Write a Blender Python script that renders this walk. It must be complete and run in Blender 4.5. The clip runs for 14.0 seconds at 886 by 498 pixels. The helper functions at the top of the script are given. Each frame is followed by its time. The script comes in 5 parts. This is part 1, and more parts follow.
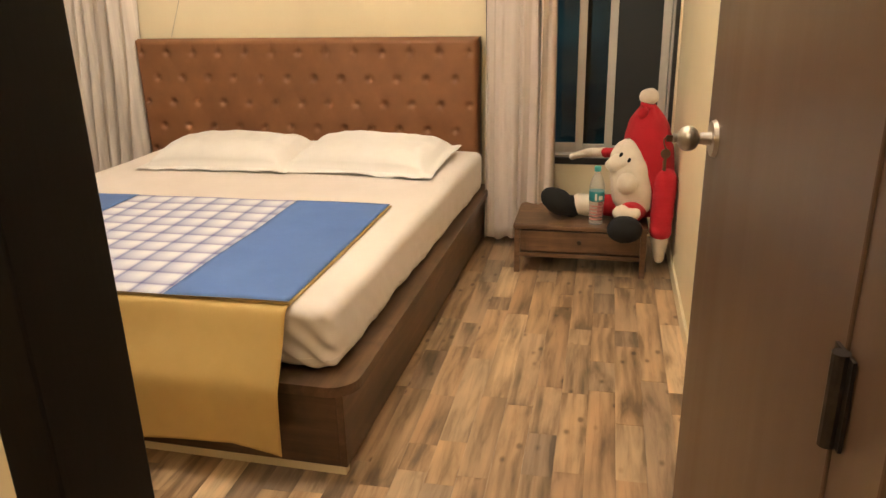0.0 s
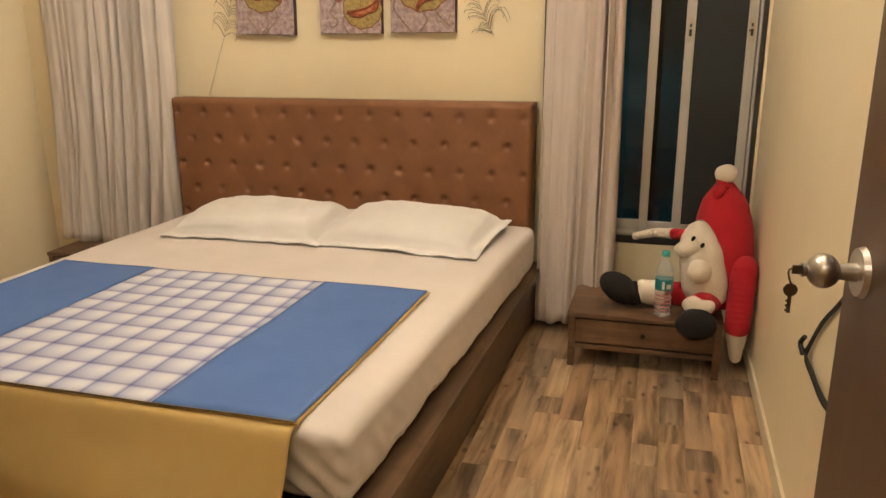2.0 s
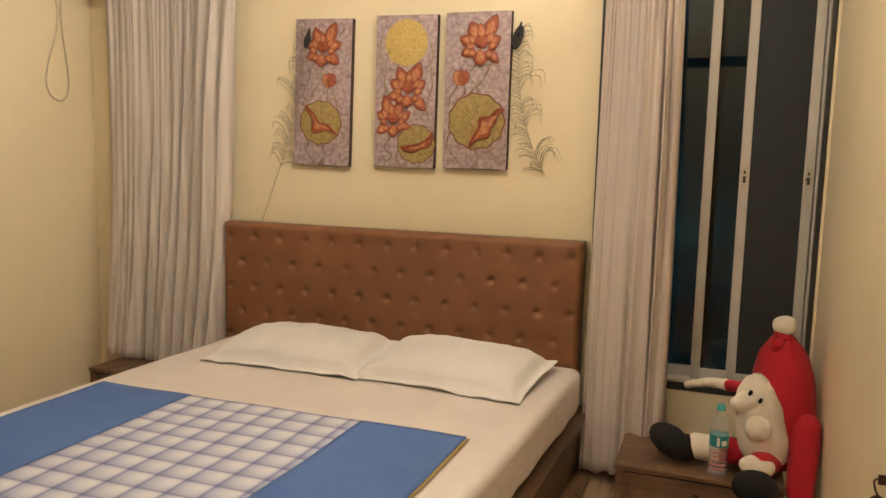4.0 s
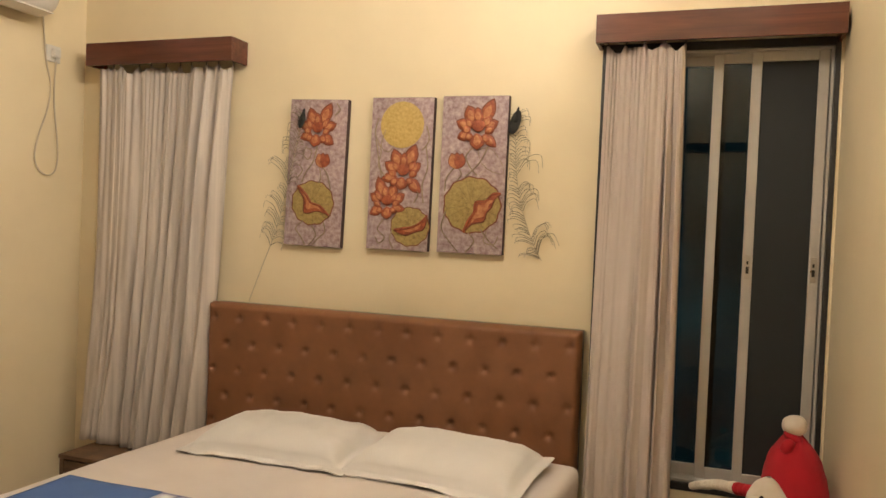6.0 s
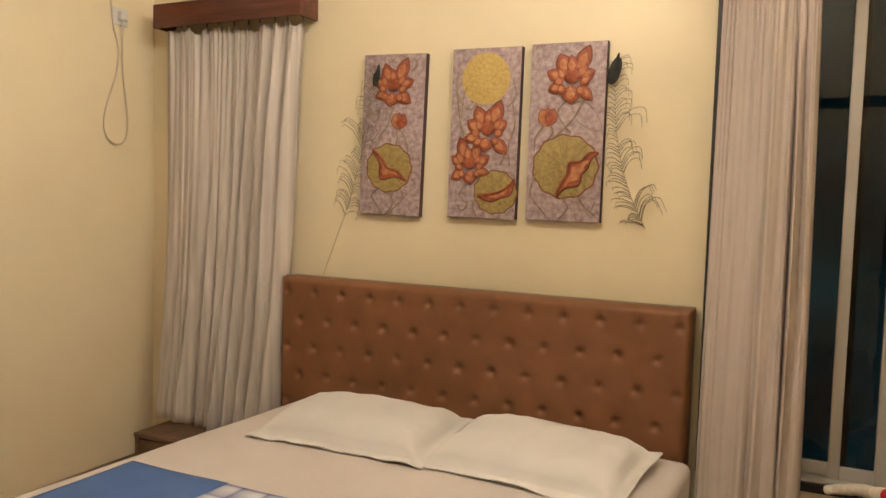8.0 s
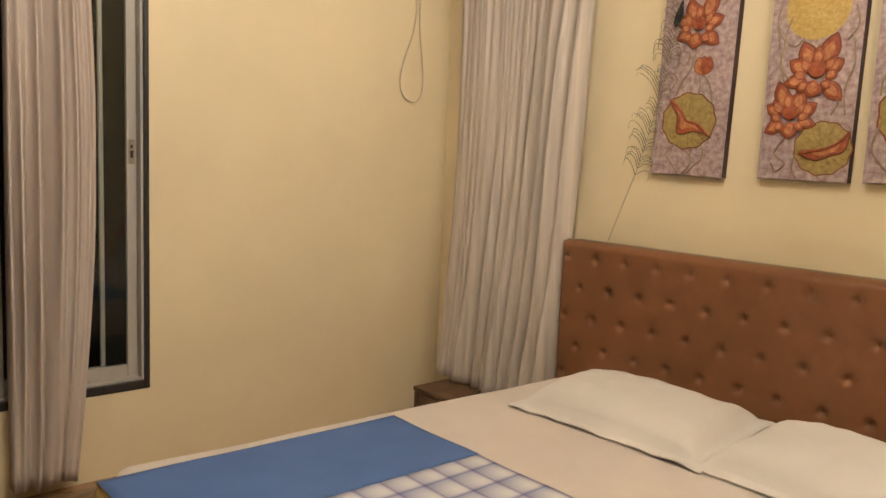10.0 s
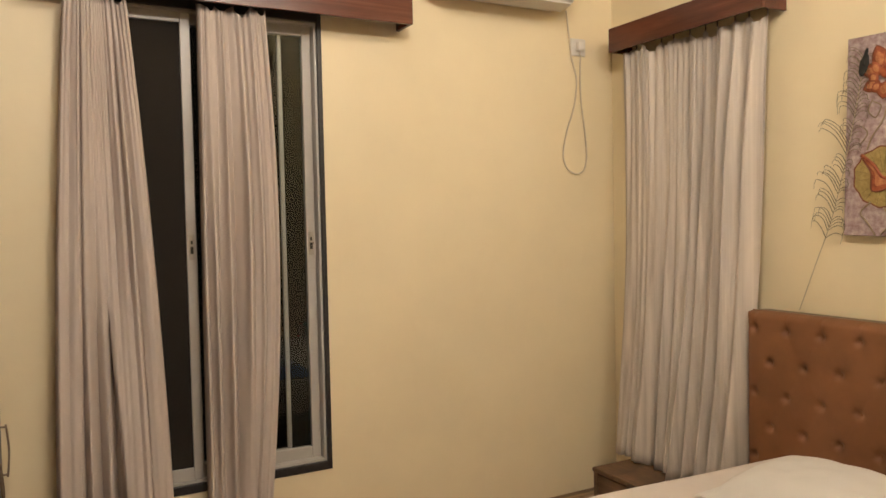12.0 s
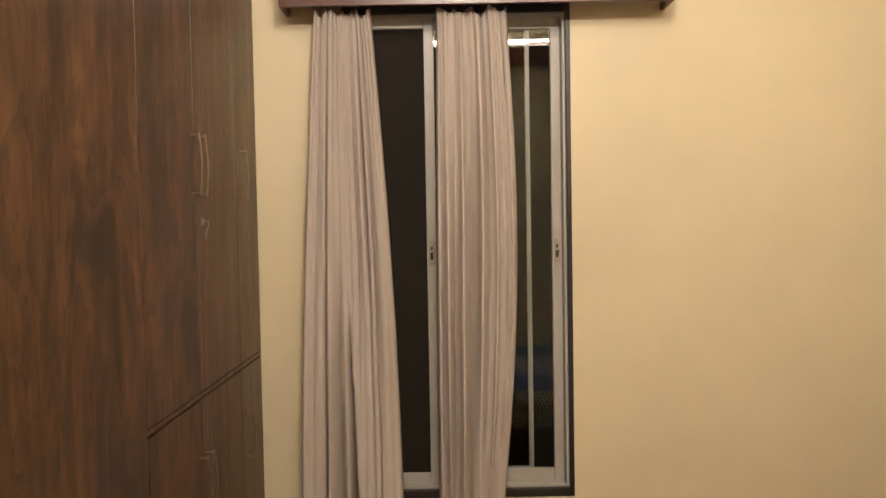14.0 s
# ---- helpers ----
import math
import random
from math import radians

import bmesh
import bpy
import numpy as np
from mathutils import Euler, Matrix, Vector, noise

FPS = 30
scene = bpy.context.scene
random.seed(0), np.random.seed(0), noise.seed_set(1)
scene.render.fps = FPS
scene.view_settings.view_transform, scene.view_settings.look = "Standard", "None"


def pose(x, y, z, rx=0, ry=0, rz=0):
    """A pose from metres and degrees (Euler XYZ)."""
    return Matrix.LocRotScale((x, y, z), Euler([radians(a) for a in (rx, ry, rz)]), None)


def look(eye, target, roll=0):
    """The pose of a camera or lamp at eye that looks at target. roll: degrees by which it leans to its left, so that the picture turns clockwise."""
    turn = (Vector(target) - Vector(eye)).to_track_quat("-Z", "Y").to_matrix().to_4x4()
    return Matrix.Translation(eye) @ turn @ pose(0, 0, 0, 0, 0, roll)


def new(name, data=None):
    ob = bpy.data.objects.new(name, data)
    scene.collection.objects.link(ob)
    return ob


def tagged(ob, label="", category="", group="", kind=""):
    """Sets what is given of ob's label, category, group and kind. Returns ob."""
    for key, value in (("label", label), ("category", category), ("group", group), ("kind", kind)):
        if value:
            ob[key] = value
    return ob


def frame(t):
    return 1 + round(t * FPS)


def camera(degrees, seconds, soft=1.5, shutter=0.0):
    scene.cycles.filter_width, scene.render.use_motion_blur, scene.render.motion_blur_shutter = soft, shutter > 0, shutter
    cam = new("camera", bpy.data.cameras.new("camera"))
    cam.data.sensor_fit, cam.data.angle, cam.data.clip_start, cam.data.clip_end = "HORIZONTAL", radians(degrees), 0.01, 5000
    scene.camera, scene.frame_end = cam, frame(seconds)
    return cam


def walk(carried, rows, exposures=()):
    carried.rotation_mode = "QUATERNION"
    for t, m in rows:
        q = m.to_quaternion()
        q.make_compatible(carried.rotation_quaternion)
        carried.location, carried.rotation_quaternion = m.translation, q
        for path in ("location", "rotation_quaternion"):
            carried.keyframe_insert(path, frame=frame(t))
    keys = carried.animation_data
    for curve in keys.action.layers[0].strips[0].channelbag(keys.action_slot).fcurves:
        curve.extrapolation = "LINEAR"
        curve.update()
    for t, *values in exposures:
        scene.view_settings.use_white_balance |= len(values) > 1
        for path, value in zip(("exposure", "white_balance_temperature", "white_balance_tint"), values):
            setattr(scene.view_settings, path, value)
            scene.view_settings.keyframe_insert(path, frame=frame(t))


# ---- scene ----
cam = camera(60.4, 14.0)
PATH = [
    (0, (0.661, -0.661, 1.41), (0.261, 1.175, 0.726), -1.4),
    (0.5, (0.592, -0.596, 1.418), (0.26, 1.267, 0.77), -0.9),
    (1, (0.577, -0.51, 1.403), (0.249, 1.363, 0.783), -0.5),
    (1.5, (0.58, -0.364, 1.399), (0.154, 1.495, 0.796), -0.6),
    (2, (0.593, -0.261, 1.424), (0.058, 1.585, 0.871), -0.6),
    (2.5, (0.599, -0.213, 1.435), (-0.003, 1.633, 0.954), -0.8),
    (3, (0.583, -0.196, 1.435), (-0.051, 1.658, 1.034), -0.2),
    (3.5, (0.579, -0.184, 1.453), (-0.076, 1.676, 1.125), 0.5),
    (4, (0.568, -0.186, 1.486), (-0.098, 1.683, 1.237), 1.3),
    (4.2, (0.557, -0.188, 1.491), (-0.112, 1.684, 1.276), 1.6),
    (6.3, (0.492, -0.028, 1.548), (-0.153, 1.865, 1.498), 2.3),
    (6.5, (0.452, 0.004, 1.563), (-0.156, 1.908, 1.508), 2.2),
    (7, (0.413, 0.083, 1.555), (-0.191, 1.988, 1.476), 1.9),
    (7.2, (0.402, 0.114, 1.544), (-0.239, 2.006, 1.454), 1.8),
    (9.3, (0.328, 0.506, 1.442), (-0.927, 2.047, 1.223), 2.0),
    (9.5, (0.313, 0.535, 1.439), (-1.013, 2.013, 1.206), 2.1),
    (10, (0.306, 0.594, 1.436), (-1.185, 1.907, 1.201), 2.4),
    (10.5, (0.327, 0.617, 1.474), (-1.273, 1.803, 1.293), 2.2),
    (11, (0.333, 0.608, 1.504), (-1.323, 1.724, 1.384), 1.6),
    (11.5, (0.327, 0.612, 1.53), (-1.377, 1.655, 1.442), 0.3),
    (12, (0.302, 0.64, 1.512), (-1.46, 1.582, 1.432), -1.2),
    (12.5, (0.227, 0.733, 1.499), (-1.591, 1.56, 1.395), -2.0),
    (13, (0.148, 0.922, 1.495), (-1.752, 1.539, 1.398), -1.7),
    (13.5, (0.129, 1.09, 1.496), (-1.844, 1.409, 1.427), -1.6),
    (14, (0.179, 1.267, 1.549), (-1.819, 1.266, 1.474), -1.0),
]
walk(cam, [(t, look(eye, target, roll)) for t, eye, target, roll in PATH], [(0.0, 0.62), (1.0, 0.58), (2.0, 0.24), (3.0, 0.08), (4.2, 0.0), (6.5, -0.07), (10.0, 0.0), (12.5, 0.08), (14.0, 0.10)])

# ---- light ----
world = bpy.data.worlds.new("night")
scene.world = world
world.use_nodes = True
world.node_tree.nodes["Background"].inputs[0].default_value = (0.02, 0.035, 0.05, 1)
world.node_tree.nodes["Background"].inputs[1].default_value = 0.12


def bulb(name, place, radius, watts, colour):
    data = bpy.data.lights.new(name, "POINT")
    data.shadow_soft_size, data.energy, data.color = radius, watts, colour
    lamp = new(name, data)
    lamp.location = place
    return lamp


WARM = (1.0, 0.91, 0.80)
# the ceiling light is an added fill that evens out the walls and bed
bulb("added_ceiling_light", (-0.65, 1.42, 3.26), 0.12, 54, WARM)
cove_data = bpy.data.lights.new("cove_lamp_light", "AREA")
cove_data.shape, cove_data.size, cove_data.size_y, cove_data.energy, cove_data.color = "RECTANGLE", 1.9, 0.035, 50, WARM
new("cove_lamp_light", cove_data).matrix_basis = look((0.925, 1.68, 3.225), (0.0, 1.68, 3.60))
bulb("corridor_lamp_light", (0.2, -1.7, 3.2), 0.09, 26, WARM)


# ---- materials ----
def base_mat(name):
    m = bpy.data.materials.new(name)
    m.use_nodes = True
    return m, m.node_tree, m.node_tree.nodes["Principled BSDF"]


def add(nt, kind, **values):
    n = nt.nodes.new(kind)
    for key, value in values.items():
        n.inputs[key].default_value = value
    return n


def ramp(nt, source, stops):
    r = nt.nodes.new("ShaderNodeValToRGB")
    while len(r.color_ramp.elements) < len(stops):
        r.color_ramp.elements.new(0.5)
    for e, (at, c) in zip(r.color_ramp.elements, stops):
        e.position, e.color = at, (*c, 1)
    nt.links.new(source, r.inputs[0])
    return r.outputs[0]


def coords(nt, scale):
    tc = nt.nodes.new("ShaderNodeTexCoord")
    mp = nt.nodes.new("ShaderNodeMapping")
    mp.inputs["Scale"].default_value = scale
    nt.links.new(tc.outputs["Object"], mp.inputs[0])
    return mp.outputs[0]


def mix(nt, kind, fac, a, b):
    m = nt.nodes.new("ShaderNodeMix")
    m.data_type, m.blend_type = "RGBA", kind
    for socket, value in ((m.inputs[0], fac), (m.inputs[6], a), (m.inputs[7], b)):
        if hasattr(value, "is_linked"):
            nt.links.new(value, socket)
        elif isinstance(value, tuple):
            socket.default_value = (*value, 1)
        else:
            socket.default_value = value
    return m.outputs[2]


def surf(name, c1, c2, rough=0.5, scale=(8, 8, 8), bump=0.1, fine=90.0, metal=0.0, stain=0.08, sheen=0.0, rough_var=0.08, depth=0.002):
    """Two-scale surface: broad colour variation between c1 and c2, faint stains, fine relief."""
    m, nt, b = base_mat(name)
    v = coords(nt, scale)
    n1 = add(nt, "ShaderNodeTexNoise", Scale=1.0, Detail=5.0, Roughness=0.6)
    nt.links.new(v, n1.inputs["Vector"])
    col = ramp(nt, n1.outputs[0], ((0.3, c1), (0.7, c2)))
    n2 = add(nt, "ShaderNodeTexNoise", Scale=1.7, Detail=6.0, Roughness=0.6)
    nt.links.new(coords(nt, (1, 1, 1)), n2.inputs["Vector"])
    tone = ramp(nt, n2.outputs[0], ((0.3, (1 - stain,) * 3), (0.65, (1.0, 1.0, 1.0))))
    nt.links.new(mix(nt, "MULTIPLY", 1.0, col, tone), b.inputs["Base Color"])
    n3 = add(nt, "ShaderNodeTexNoise", Scale=fine, Detail=3.0)
    nt.links.new(coords(nt, tuple(s / max(scale) for s in scale)), n3.inputs["Vector"])
    bp = add(nt, "ShaderNodeBump", Strength=bump, Distance=depth)
    nt.links.new(n3.outputs[0], bp.inputs["Height"])
    nt.links.new(bp.outputs[0], b.inputs["Normal"])
    rr = nt.nodes.new("ShaderNodeMapRange")
    rr.inputs["To Min"].default_value, rr.inputs["To Max"].default_value = max(0.02, rough - rough_var), min(1, rough + rough_var)
    nt.links.new(n1.outputs[0], rr.inputs[0])
    nt.links.new(rr.outputs[0], b.inputs["Roughness"])
    b.inputs["Metallic"].default_value = metal
    b.inputs["Sheen Weight"].default_value = sheen
    return m


def wood(name, dark, mid, light, scale=(30, 30, 1.6), rough=0.42, knots=0.0, bump=0.15, blotch=0.0, burl=0.0, fleck=0.0):
    m, nt, b = base_mat(name)
    v = coords(nt, scale)
    n1 = add(nt, "ShaderNodeTexNoise", Scale=1.0, Detail=8.0, Roughness=0.62, Distortion=0.5)
    nt.links.new(v, n1.inputs["Vector"])
    col = ramp(nt, n1.outputs[0], ((0.28, dark), (0.5, mid), (0.72, light)))
    n2 = add(nt, "ShaderNodeTexNoise", Scale=1.0, Detail=4.0, Roughness=0.5, Distortion=0.4)
    nt.links.new(coords(nt, tuple(max(s / 7, 1.1) for s in scale)), n2.inputs["Vector"])
    tone = ramp(nt, n2.outputs[0], ((0.34, (0.55 - knots, 0.52 - knots, 0.5 - knots)), (0.55, (1, 1, 1))))
    full = mix(nt, "MULTIPLY", 0.75, col, tone)
    if blotch:
        n5 = add(nt, "ShaderNodeTexNoise", Scale=1.0, Detail=5.0, Roughness=0.6, Distortion=0.7)
        nt.links.new(coords(nt, (9, 9, 4)), n5.inputs["Vector"])
        full = mix(nt, "MULTIPLY", blotch, full, ramp(nt, n5.outputs[0], ((0.36, (0.35, 0.32, 0.3)), (0.46, (0.8, 0.78, 0.76)), (0.56, (1, 1, 1)), (0.7, (1.3, 1.25, 1.2)))))
    if burl:
        # broad flame figure with crisp contour edges, and scattered dark knots
        n6 = add(nt, "ShaderNodeTexNoise", Scale=1.0, Detail=3.5, Roughness=0.55, Distortion=0.9)
        nt.links.new(coords(nt, (5.5, 5.5, 1.9)), n6.inputs["Vector"])
        full = mix(nt, "MULTIPLY", burl, full, ramp(nt, n6.outputs[0], ((0.33, (0.42, 0.40, 0.38)), (0.40, (0.95, 0.90, 0.85)), (0.455, (1.22, 1.12, 1.02)), (0.47, (0.68, 0.65, 0.62)), (0.53, (1.0, 0.96, 0.92)), (0.60, (1.35, 1.22, 1.08)), (0.615, (0.78, 0.74, 0.70)), (0.72, (1.2, 1.12, 1.02)))))
        n7 = add(nt, "ShaderNodeTexNoise", Scale=1.0, Detail=4.0, Roughness=0.6, Distortion=0.4)
        nt.links.new(coords(nt, (26, 26, 13)), n7.inputs["Vector"])
        full = mix(nt, "MULTIPLY", burl, full, ramp(nt, n7.outputs[0], ((0.30, (0.38, 0.35, 0.33)), (0.38, (1, 1, 1)))))
    if fleck:
        n8 = add(nt, "ShaderNodeTexNoise", Scale=1.0, Detail=4.0, Roughness=0.6, Distortion=0.8)
        nt.links.new(coords(nt, (75, 75, 38)), n8.inputs["Vector"])
        full = mix(nt, "MULTIPLY", fleck, full, ramp(nt, n8.outputs[0], ((0.38, (0.72, 0.70, 0.68)), (0.52, (1, 1, 1)), (0.64, (1.5, 1.45, 1.4)))))
    nt.links.new(full, b.inputs["Base Color"])
    bp = add(nt, "ShaderNodeBump", Strength=bump, Distance=0.002)
    nt.links.new(n1.outputs[0], bp.inputs["Height"])
    nt.links.new(bp.outputs[0], b.inputs["Normal"])
    b.inputs["Roughness"].default_value = rough
    return m


def plank_mat(name, per_object):
    """Rustic mixed laminate: tan, honey, brown and grey blocks with lengthwise grain and knots."""
    m, nt, b = base_mat(name)
    if per_object:
        rnd = nt.nodes.new("ShaderNodeObjectInfo").outputs["Random"]
    else:
        rnd = nt.nodes.new("ShaderNodeNewGeometry").outputs["Random Per Island"]
    base = ramp(nt, rnd, ((0.0, (0.44, 0.285, 0.16)), (0.16, (0.30, 0.185, 0.105)), (0.3, (0.49, 0.335, 0.195)), (0.44, (0.25, 0.18, 0.12)),
                          (0.6, (0.40, 0.255, 0.14)), (0.74, (0.215, 0.155, 0.108)), (0.88, (0.36, 0.24, 0.145)), (1.0, (0.57, 0.41, 0.25))))
    v = coords(nt, (34, 2.6, 8))
    shift = nt.nodes.new("ShaderNodeVectorMath")
    comb = nt.nodes.new("ShaderNodeCombineXYZ")
    scaled = nt.nodes.new("ShaderNodeMath")
    scaled.operation = "MULTIPLY"
    scaled.inputs[1].default_value = 57.0
    nt.links.new(rnd, scaled.inputs[0])
    nt.links.new(scaled.outputs[0], comb.inputs[1])
    nt.links.new(v, shift.inputs[0])
    nt.links.new(comb.outputs[0], shift.inputs[1])
    n1 = add(nt, "ShaderNodeTexNoise", Scale=1.0, Detail=8.0, Roughness=0.65, Distortion=0.4)
    nt.links.new(shift.outputs[0], n1.inputs["Vector"])
    grain = ramp(nt, n1.outputs[0], ((0.3, (0.55, 0.5, 0.46)), (0.5, (1, 1, 1)), (0.75, (1.18, 1.15, 1.1))))
    n2 = add(nt, "ShaderNodeTexNoise", Scale=0.32, Detail=3.0, Distortion=0.3)
    nt.links.new(shift.outputs[0], n2.inputs["Vector"])
    smear = ramp(nt, n2.outputs[0], ((0.32, (0.5, 0.48, 0.46)), (0.47, (1, 1, 1))))
    n4 = add(nt, "ShaderNodeTexNoise", Scale=1.0, Detail=5.0, Distortion=0.35)
    nt.links.new(coords(nt, (15, 2.4, 4)), n4.inputs["Vector"])
    off = nt.nodes.new("ShaderNodeVectorMath")
    nt.links.new(n4.inputs["Vector"].links[0].from_socket, off.inputs[0])
    nt.links.new(comb.outputs[0], off.inputs[1])
    nt.links.new(off.outputs[0], n4.inputs["Vector"])
    patch = ramp(nt, n4.outputs[0], ((0.36, (0.40, 0.37, 0.35)), (0.43, (0.75, 0.72, 0.70)), (0.5, (1, 1, 1)), (0.66, (1.25, 1.2, 1.15))))
    vo = add(nt, "ShaderNodeTexVoronoi", Scale=1.0)
    off2 = nt.nodes.new("ShaderNodeVectorMath")
    nt.links.new(coords(nt, (12, 7, 4)), off2.inputs[0])
    nt.links.new(comb.outputs[0], off2.inputs[1])
    nt.links.new(off2.outputs[0], vo.inputs["Vector"])
    knot = ramp(nt, vo.outputs["Distance"], ((0.07, (0.28, 0.24, 0.21)), (0.11, (0.7, 0.66, 0.62)), (0.17, (1, 1, 1))))
    tone = mix(nt, "MULTIPLY", 0.9, mix(nt, "MULTIPLY", 0.85, base, grain), smear)
    nt.links.new(mix(nt, "MULTIPLY", 0.8, mix(nt, "MULTIPLY", 0.95, tone, patch), knot), b.inputs["Base Color"])
    bp = add(nt, "ShaderNodeBump", Strength=0.12, Distance=0.001)
    nt.links.new(n1.outputs[0], bp.inputs["Height"])
    nt.links.new(bp.outputs[0], b.inputs["Normal"])
    b.inputs["Roughness"].default_value = 0.38
    return m


def glass_mat(name, tint=(1, 1, 1), rough=0.0):
    m, nt, b = base_mat(name)
    b.inputs["Base Color"].default_value = (*tint, 1)
    b.inputs["Roughness"].default_value = rough
    b.inputs["Transmission Weight"].default_value = 1.0
    b.inputs["IOR"].default_value = 1.45
    return m


def pane_mat(name, tint):
    """Thin window glass: clear, with gloss that grows towards grazing angles."""
    m, nt, b = base_mat(name)
    clear, gloss, ms = nt.nodes.new("ShaderNodeBsdfTransparent"), nt.nodes.new("ShaderNodeBsdfGlossy"), nt.nodes.new("ShaderNodeMixShader")
    clear.inputs[0].default_value = (*tint, 1)
    gloss.inputs["Roughness"].default_value = 0.0
    lw, pw, mr = nt.nodes.new("ShaderNodeLayerWeight"), nt.nodes.new("ShaderNodeMath"), nt.nodes.new("ShaderNodeMapRange")
    lw.inputs[0].default_value = 0.5
    pw.operation = "POWER"
    pw.inputs[1].default_value = 5.0
    nt.links.new(lw.outputs["Facing"], pw.inputs[0])
    nt.links.new(pw.outputs[0], mr.inputs[0])
    mr.inputs["To Min"].default_value = 0.04
    nt.links.new(mr.outputs[0], ms.inputs[0])
    nt.links.new(clear.outputs[0], ms.inputs[1])
    nt.links.new(gloss.outputs[0], ms.inputs[2])
    nt.links.new(ms.outputs[0], nt.nodes["Material Output"].inputs[0])
    return m


def glow_mat(name, colour, strength):
    m, nt, b = base_mat(name)
    b.inputs["Emission Color"].default_value = (*colour, 1)
    b.inputs["Emission Strength"].default_value = strength
    return m


def cloth(name, c1, c2, rough=0.9, weave=700.0, stretch=(1, 1, 1), translucent=0.0, vary=6.0):
    m = surf(name, c1, c2, rough, tuple(vary * s for s in stretch), 0.25, weave, 0.0, 0.06, 0.0, 0.04, 0.001)
    if translucent:
        m.node_tree.nodes["Principled BSDF"].inputs["Transmission Weight"].default_value = 0.0
        nt = m.node_tree
        b = nt.nodes["Principled BSDF"]
        tr = nt.nodes.new("ShaderNodeBsdfTranslucent")
        tr.inputs[0].default_value = (*c2, 1)
        ms = nt.nodes.new("ShaderNodeMixShader")
        ms.inputs[0].default_value = translucent
        nt.links.new(b.outputs[0], ms.inputs[1])
        nt.links.new(tr.outputs[0], ms.inputs[2])
        nt.links.new(ms.outputs[0], nt.nodes["Material Output"].inputs[0])
    return m


def check_mat(name):
    """White cotton with soft blue and lavender crossing bands, about 9 cm apart."""
    m, nt, b = base_mat(name)
    tc = nt.nodes.new("ShaderNodeTexCoord")
    sep = nt.nodes.new("ShaderNodeSeparateXYZ")
    nt.links.new(tc.outputs["Object"], sep.inputs[0])
    col = None
    for axis, size, tint, soft in ((0, 0.104, (0.30, 0.32, 0.56), (0.55, 0.58, 0.76)), (1, 0.092, (0.36, 0.34, 0.55), (0.60, 0.60, 0.74))):
        div = nt.nodes.new("ShaderNodeMath")
        div.operation = "DIVIDE"
        div.inputs[1].default_value = size
        nt.links.new(sep.outputs[axis], div.inputs[0])
        fr = nt.nodes.new("ShaderNodeMath")
        fr.operation = "FRACT"
        nt.links.new(div.outputs[0], fr.inputs[0])
        band = ramp(nt, fr.outputs[0], ((0.0, tint), (0.07, soft), (0.32, (0.78, 0.79, 0.86)), (0.62, (0.95, 0.95, 0.95)), (0.84, (0.92, 0.92, 0.93)), (0.93, (0.70, 0.70, 0.81)), (1.0, tint)))
        col = band if col is None else mix(nt, "MULTIPLY", 1.0, col, band)
    nt.links.new(mix(nt, "MULTIPLY", 1.0, col, (0.80, 0.81, 0.84)), b.inputs["Base Color"])
    n = add(nt, "ShaderNodeTexNoise", Scale=600.0, Detail=2.0)
    nt.links.new(tc.outputs["Object"], n.inputs["Vector"])
    bp = add(nt, "ShaderNodeBump", Strength=0.3, Distance=0.001)
    nt.links.new(n.outputs[0], bp.inputs["Height"])
    nt.links.new(bp.outputs[0], b.inputs["Normal"])
    b.inputs["Roughness"].default_value = 0.9
    return m


M_WALL = surf("cream_wall_paint", (0.855, 0.73, 0.495), (0.885, 0.76, 0.52), 0.5, (1.3, 1.3, 1.3), 0.15, 55, 0, 0.07)
M_CEIL = surf("white_ceiling_paint", (0.80, 0.77, 0.70), (0.83, 0.80, 0.73), 0.8, (2, 2, 2), 0.1, 60)
M_SKIRT = surf("pale_skirting_paint", (0.72, 0.62, 0.42), (0.76, 0.66, 0.46), 0.4, (5, 5, 5), 0.05)
# brown frame turned from the lamp: its shade is put into a near-black colour
M_SHADEFRAME = surf("shaded_brown_door_frame", (0.0045, 0.0035, 0.003), (0.007, 0.0055, 0.0045), 0.5, (20, 20, 2), 0.1)
M_SHADEFRAME.node_tree.nodes["Principled BSDF"].inputs["Specular IOR Level"].default_value = 0.15
M_DOOR = surf("brown_door_laminate", (0.088, 0.049, 0.028), (0.098, 0.055, 0.032), 0.36, (14, 14, 0.8), 0.03, 120, 0, 0.08)
M_STEEL = surf("satin_steel", (0.42, 0.385, 0.35), (0.50, 0.46, 0.42), 0.30, (30, 30, 30), 0.02, 200, 1.0)
M_IRON = surf("dark_hinge_steel", (0.05, 0.04, 0.035), (0.08, 0.065, 0.055), 0.4, (40, 40, 40), 0.05, 150, 0.8)
M_HANDLE = surf("dull_nickel_bronze", (0.27, 0.20, 0.14), (0.36, 0.28, 0.20), 0.4, (40, 40, 40), 0.05, 150, 0.85)
M_BRONZE = surf("worn_bronze_key", (0.16, 0.12, 0.08), (0.24, 0.18, 0.12), 0.35, (60, 60, 60), 0.05, 150, 0.9)
M_BED = wood("dark_walnut_bed", (0.060, 0.032, 0.016), (0.110, 0.060, 0.030), (0.165, 0.092, 0.047), (26, 1.6, 26), 0.38, 0.1, 0.2, 0.4)
M_BEDFOOT = wood("dark_walnut_bed_foot", (0.060, 0.032, 0.016), (0.110, 0.060, 0.030), (0.165, 0.092, 0.047), (1.6, 26, 26), 0.38, 0.1, 0.2, 0.4)
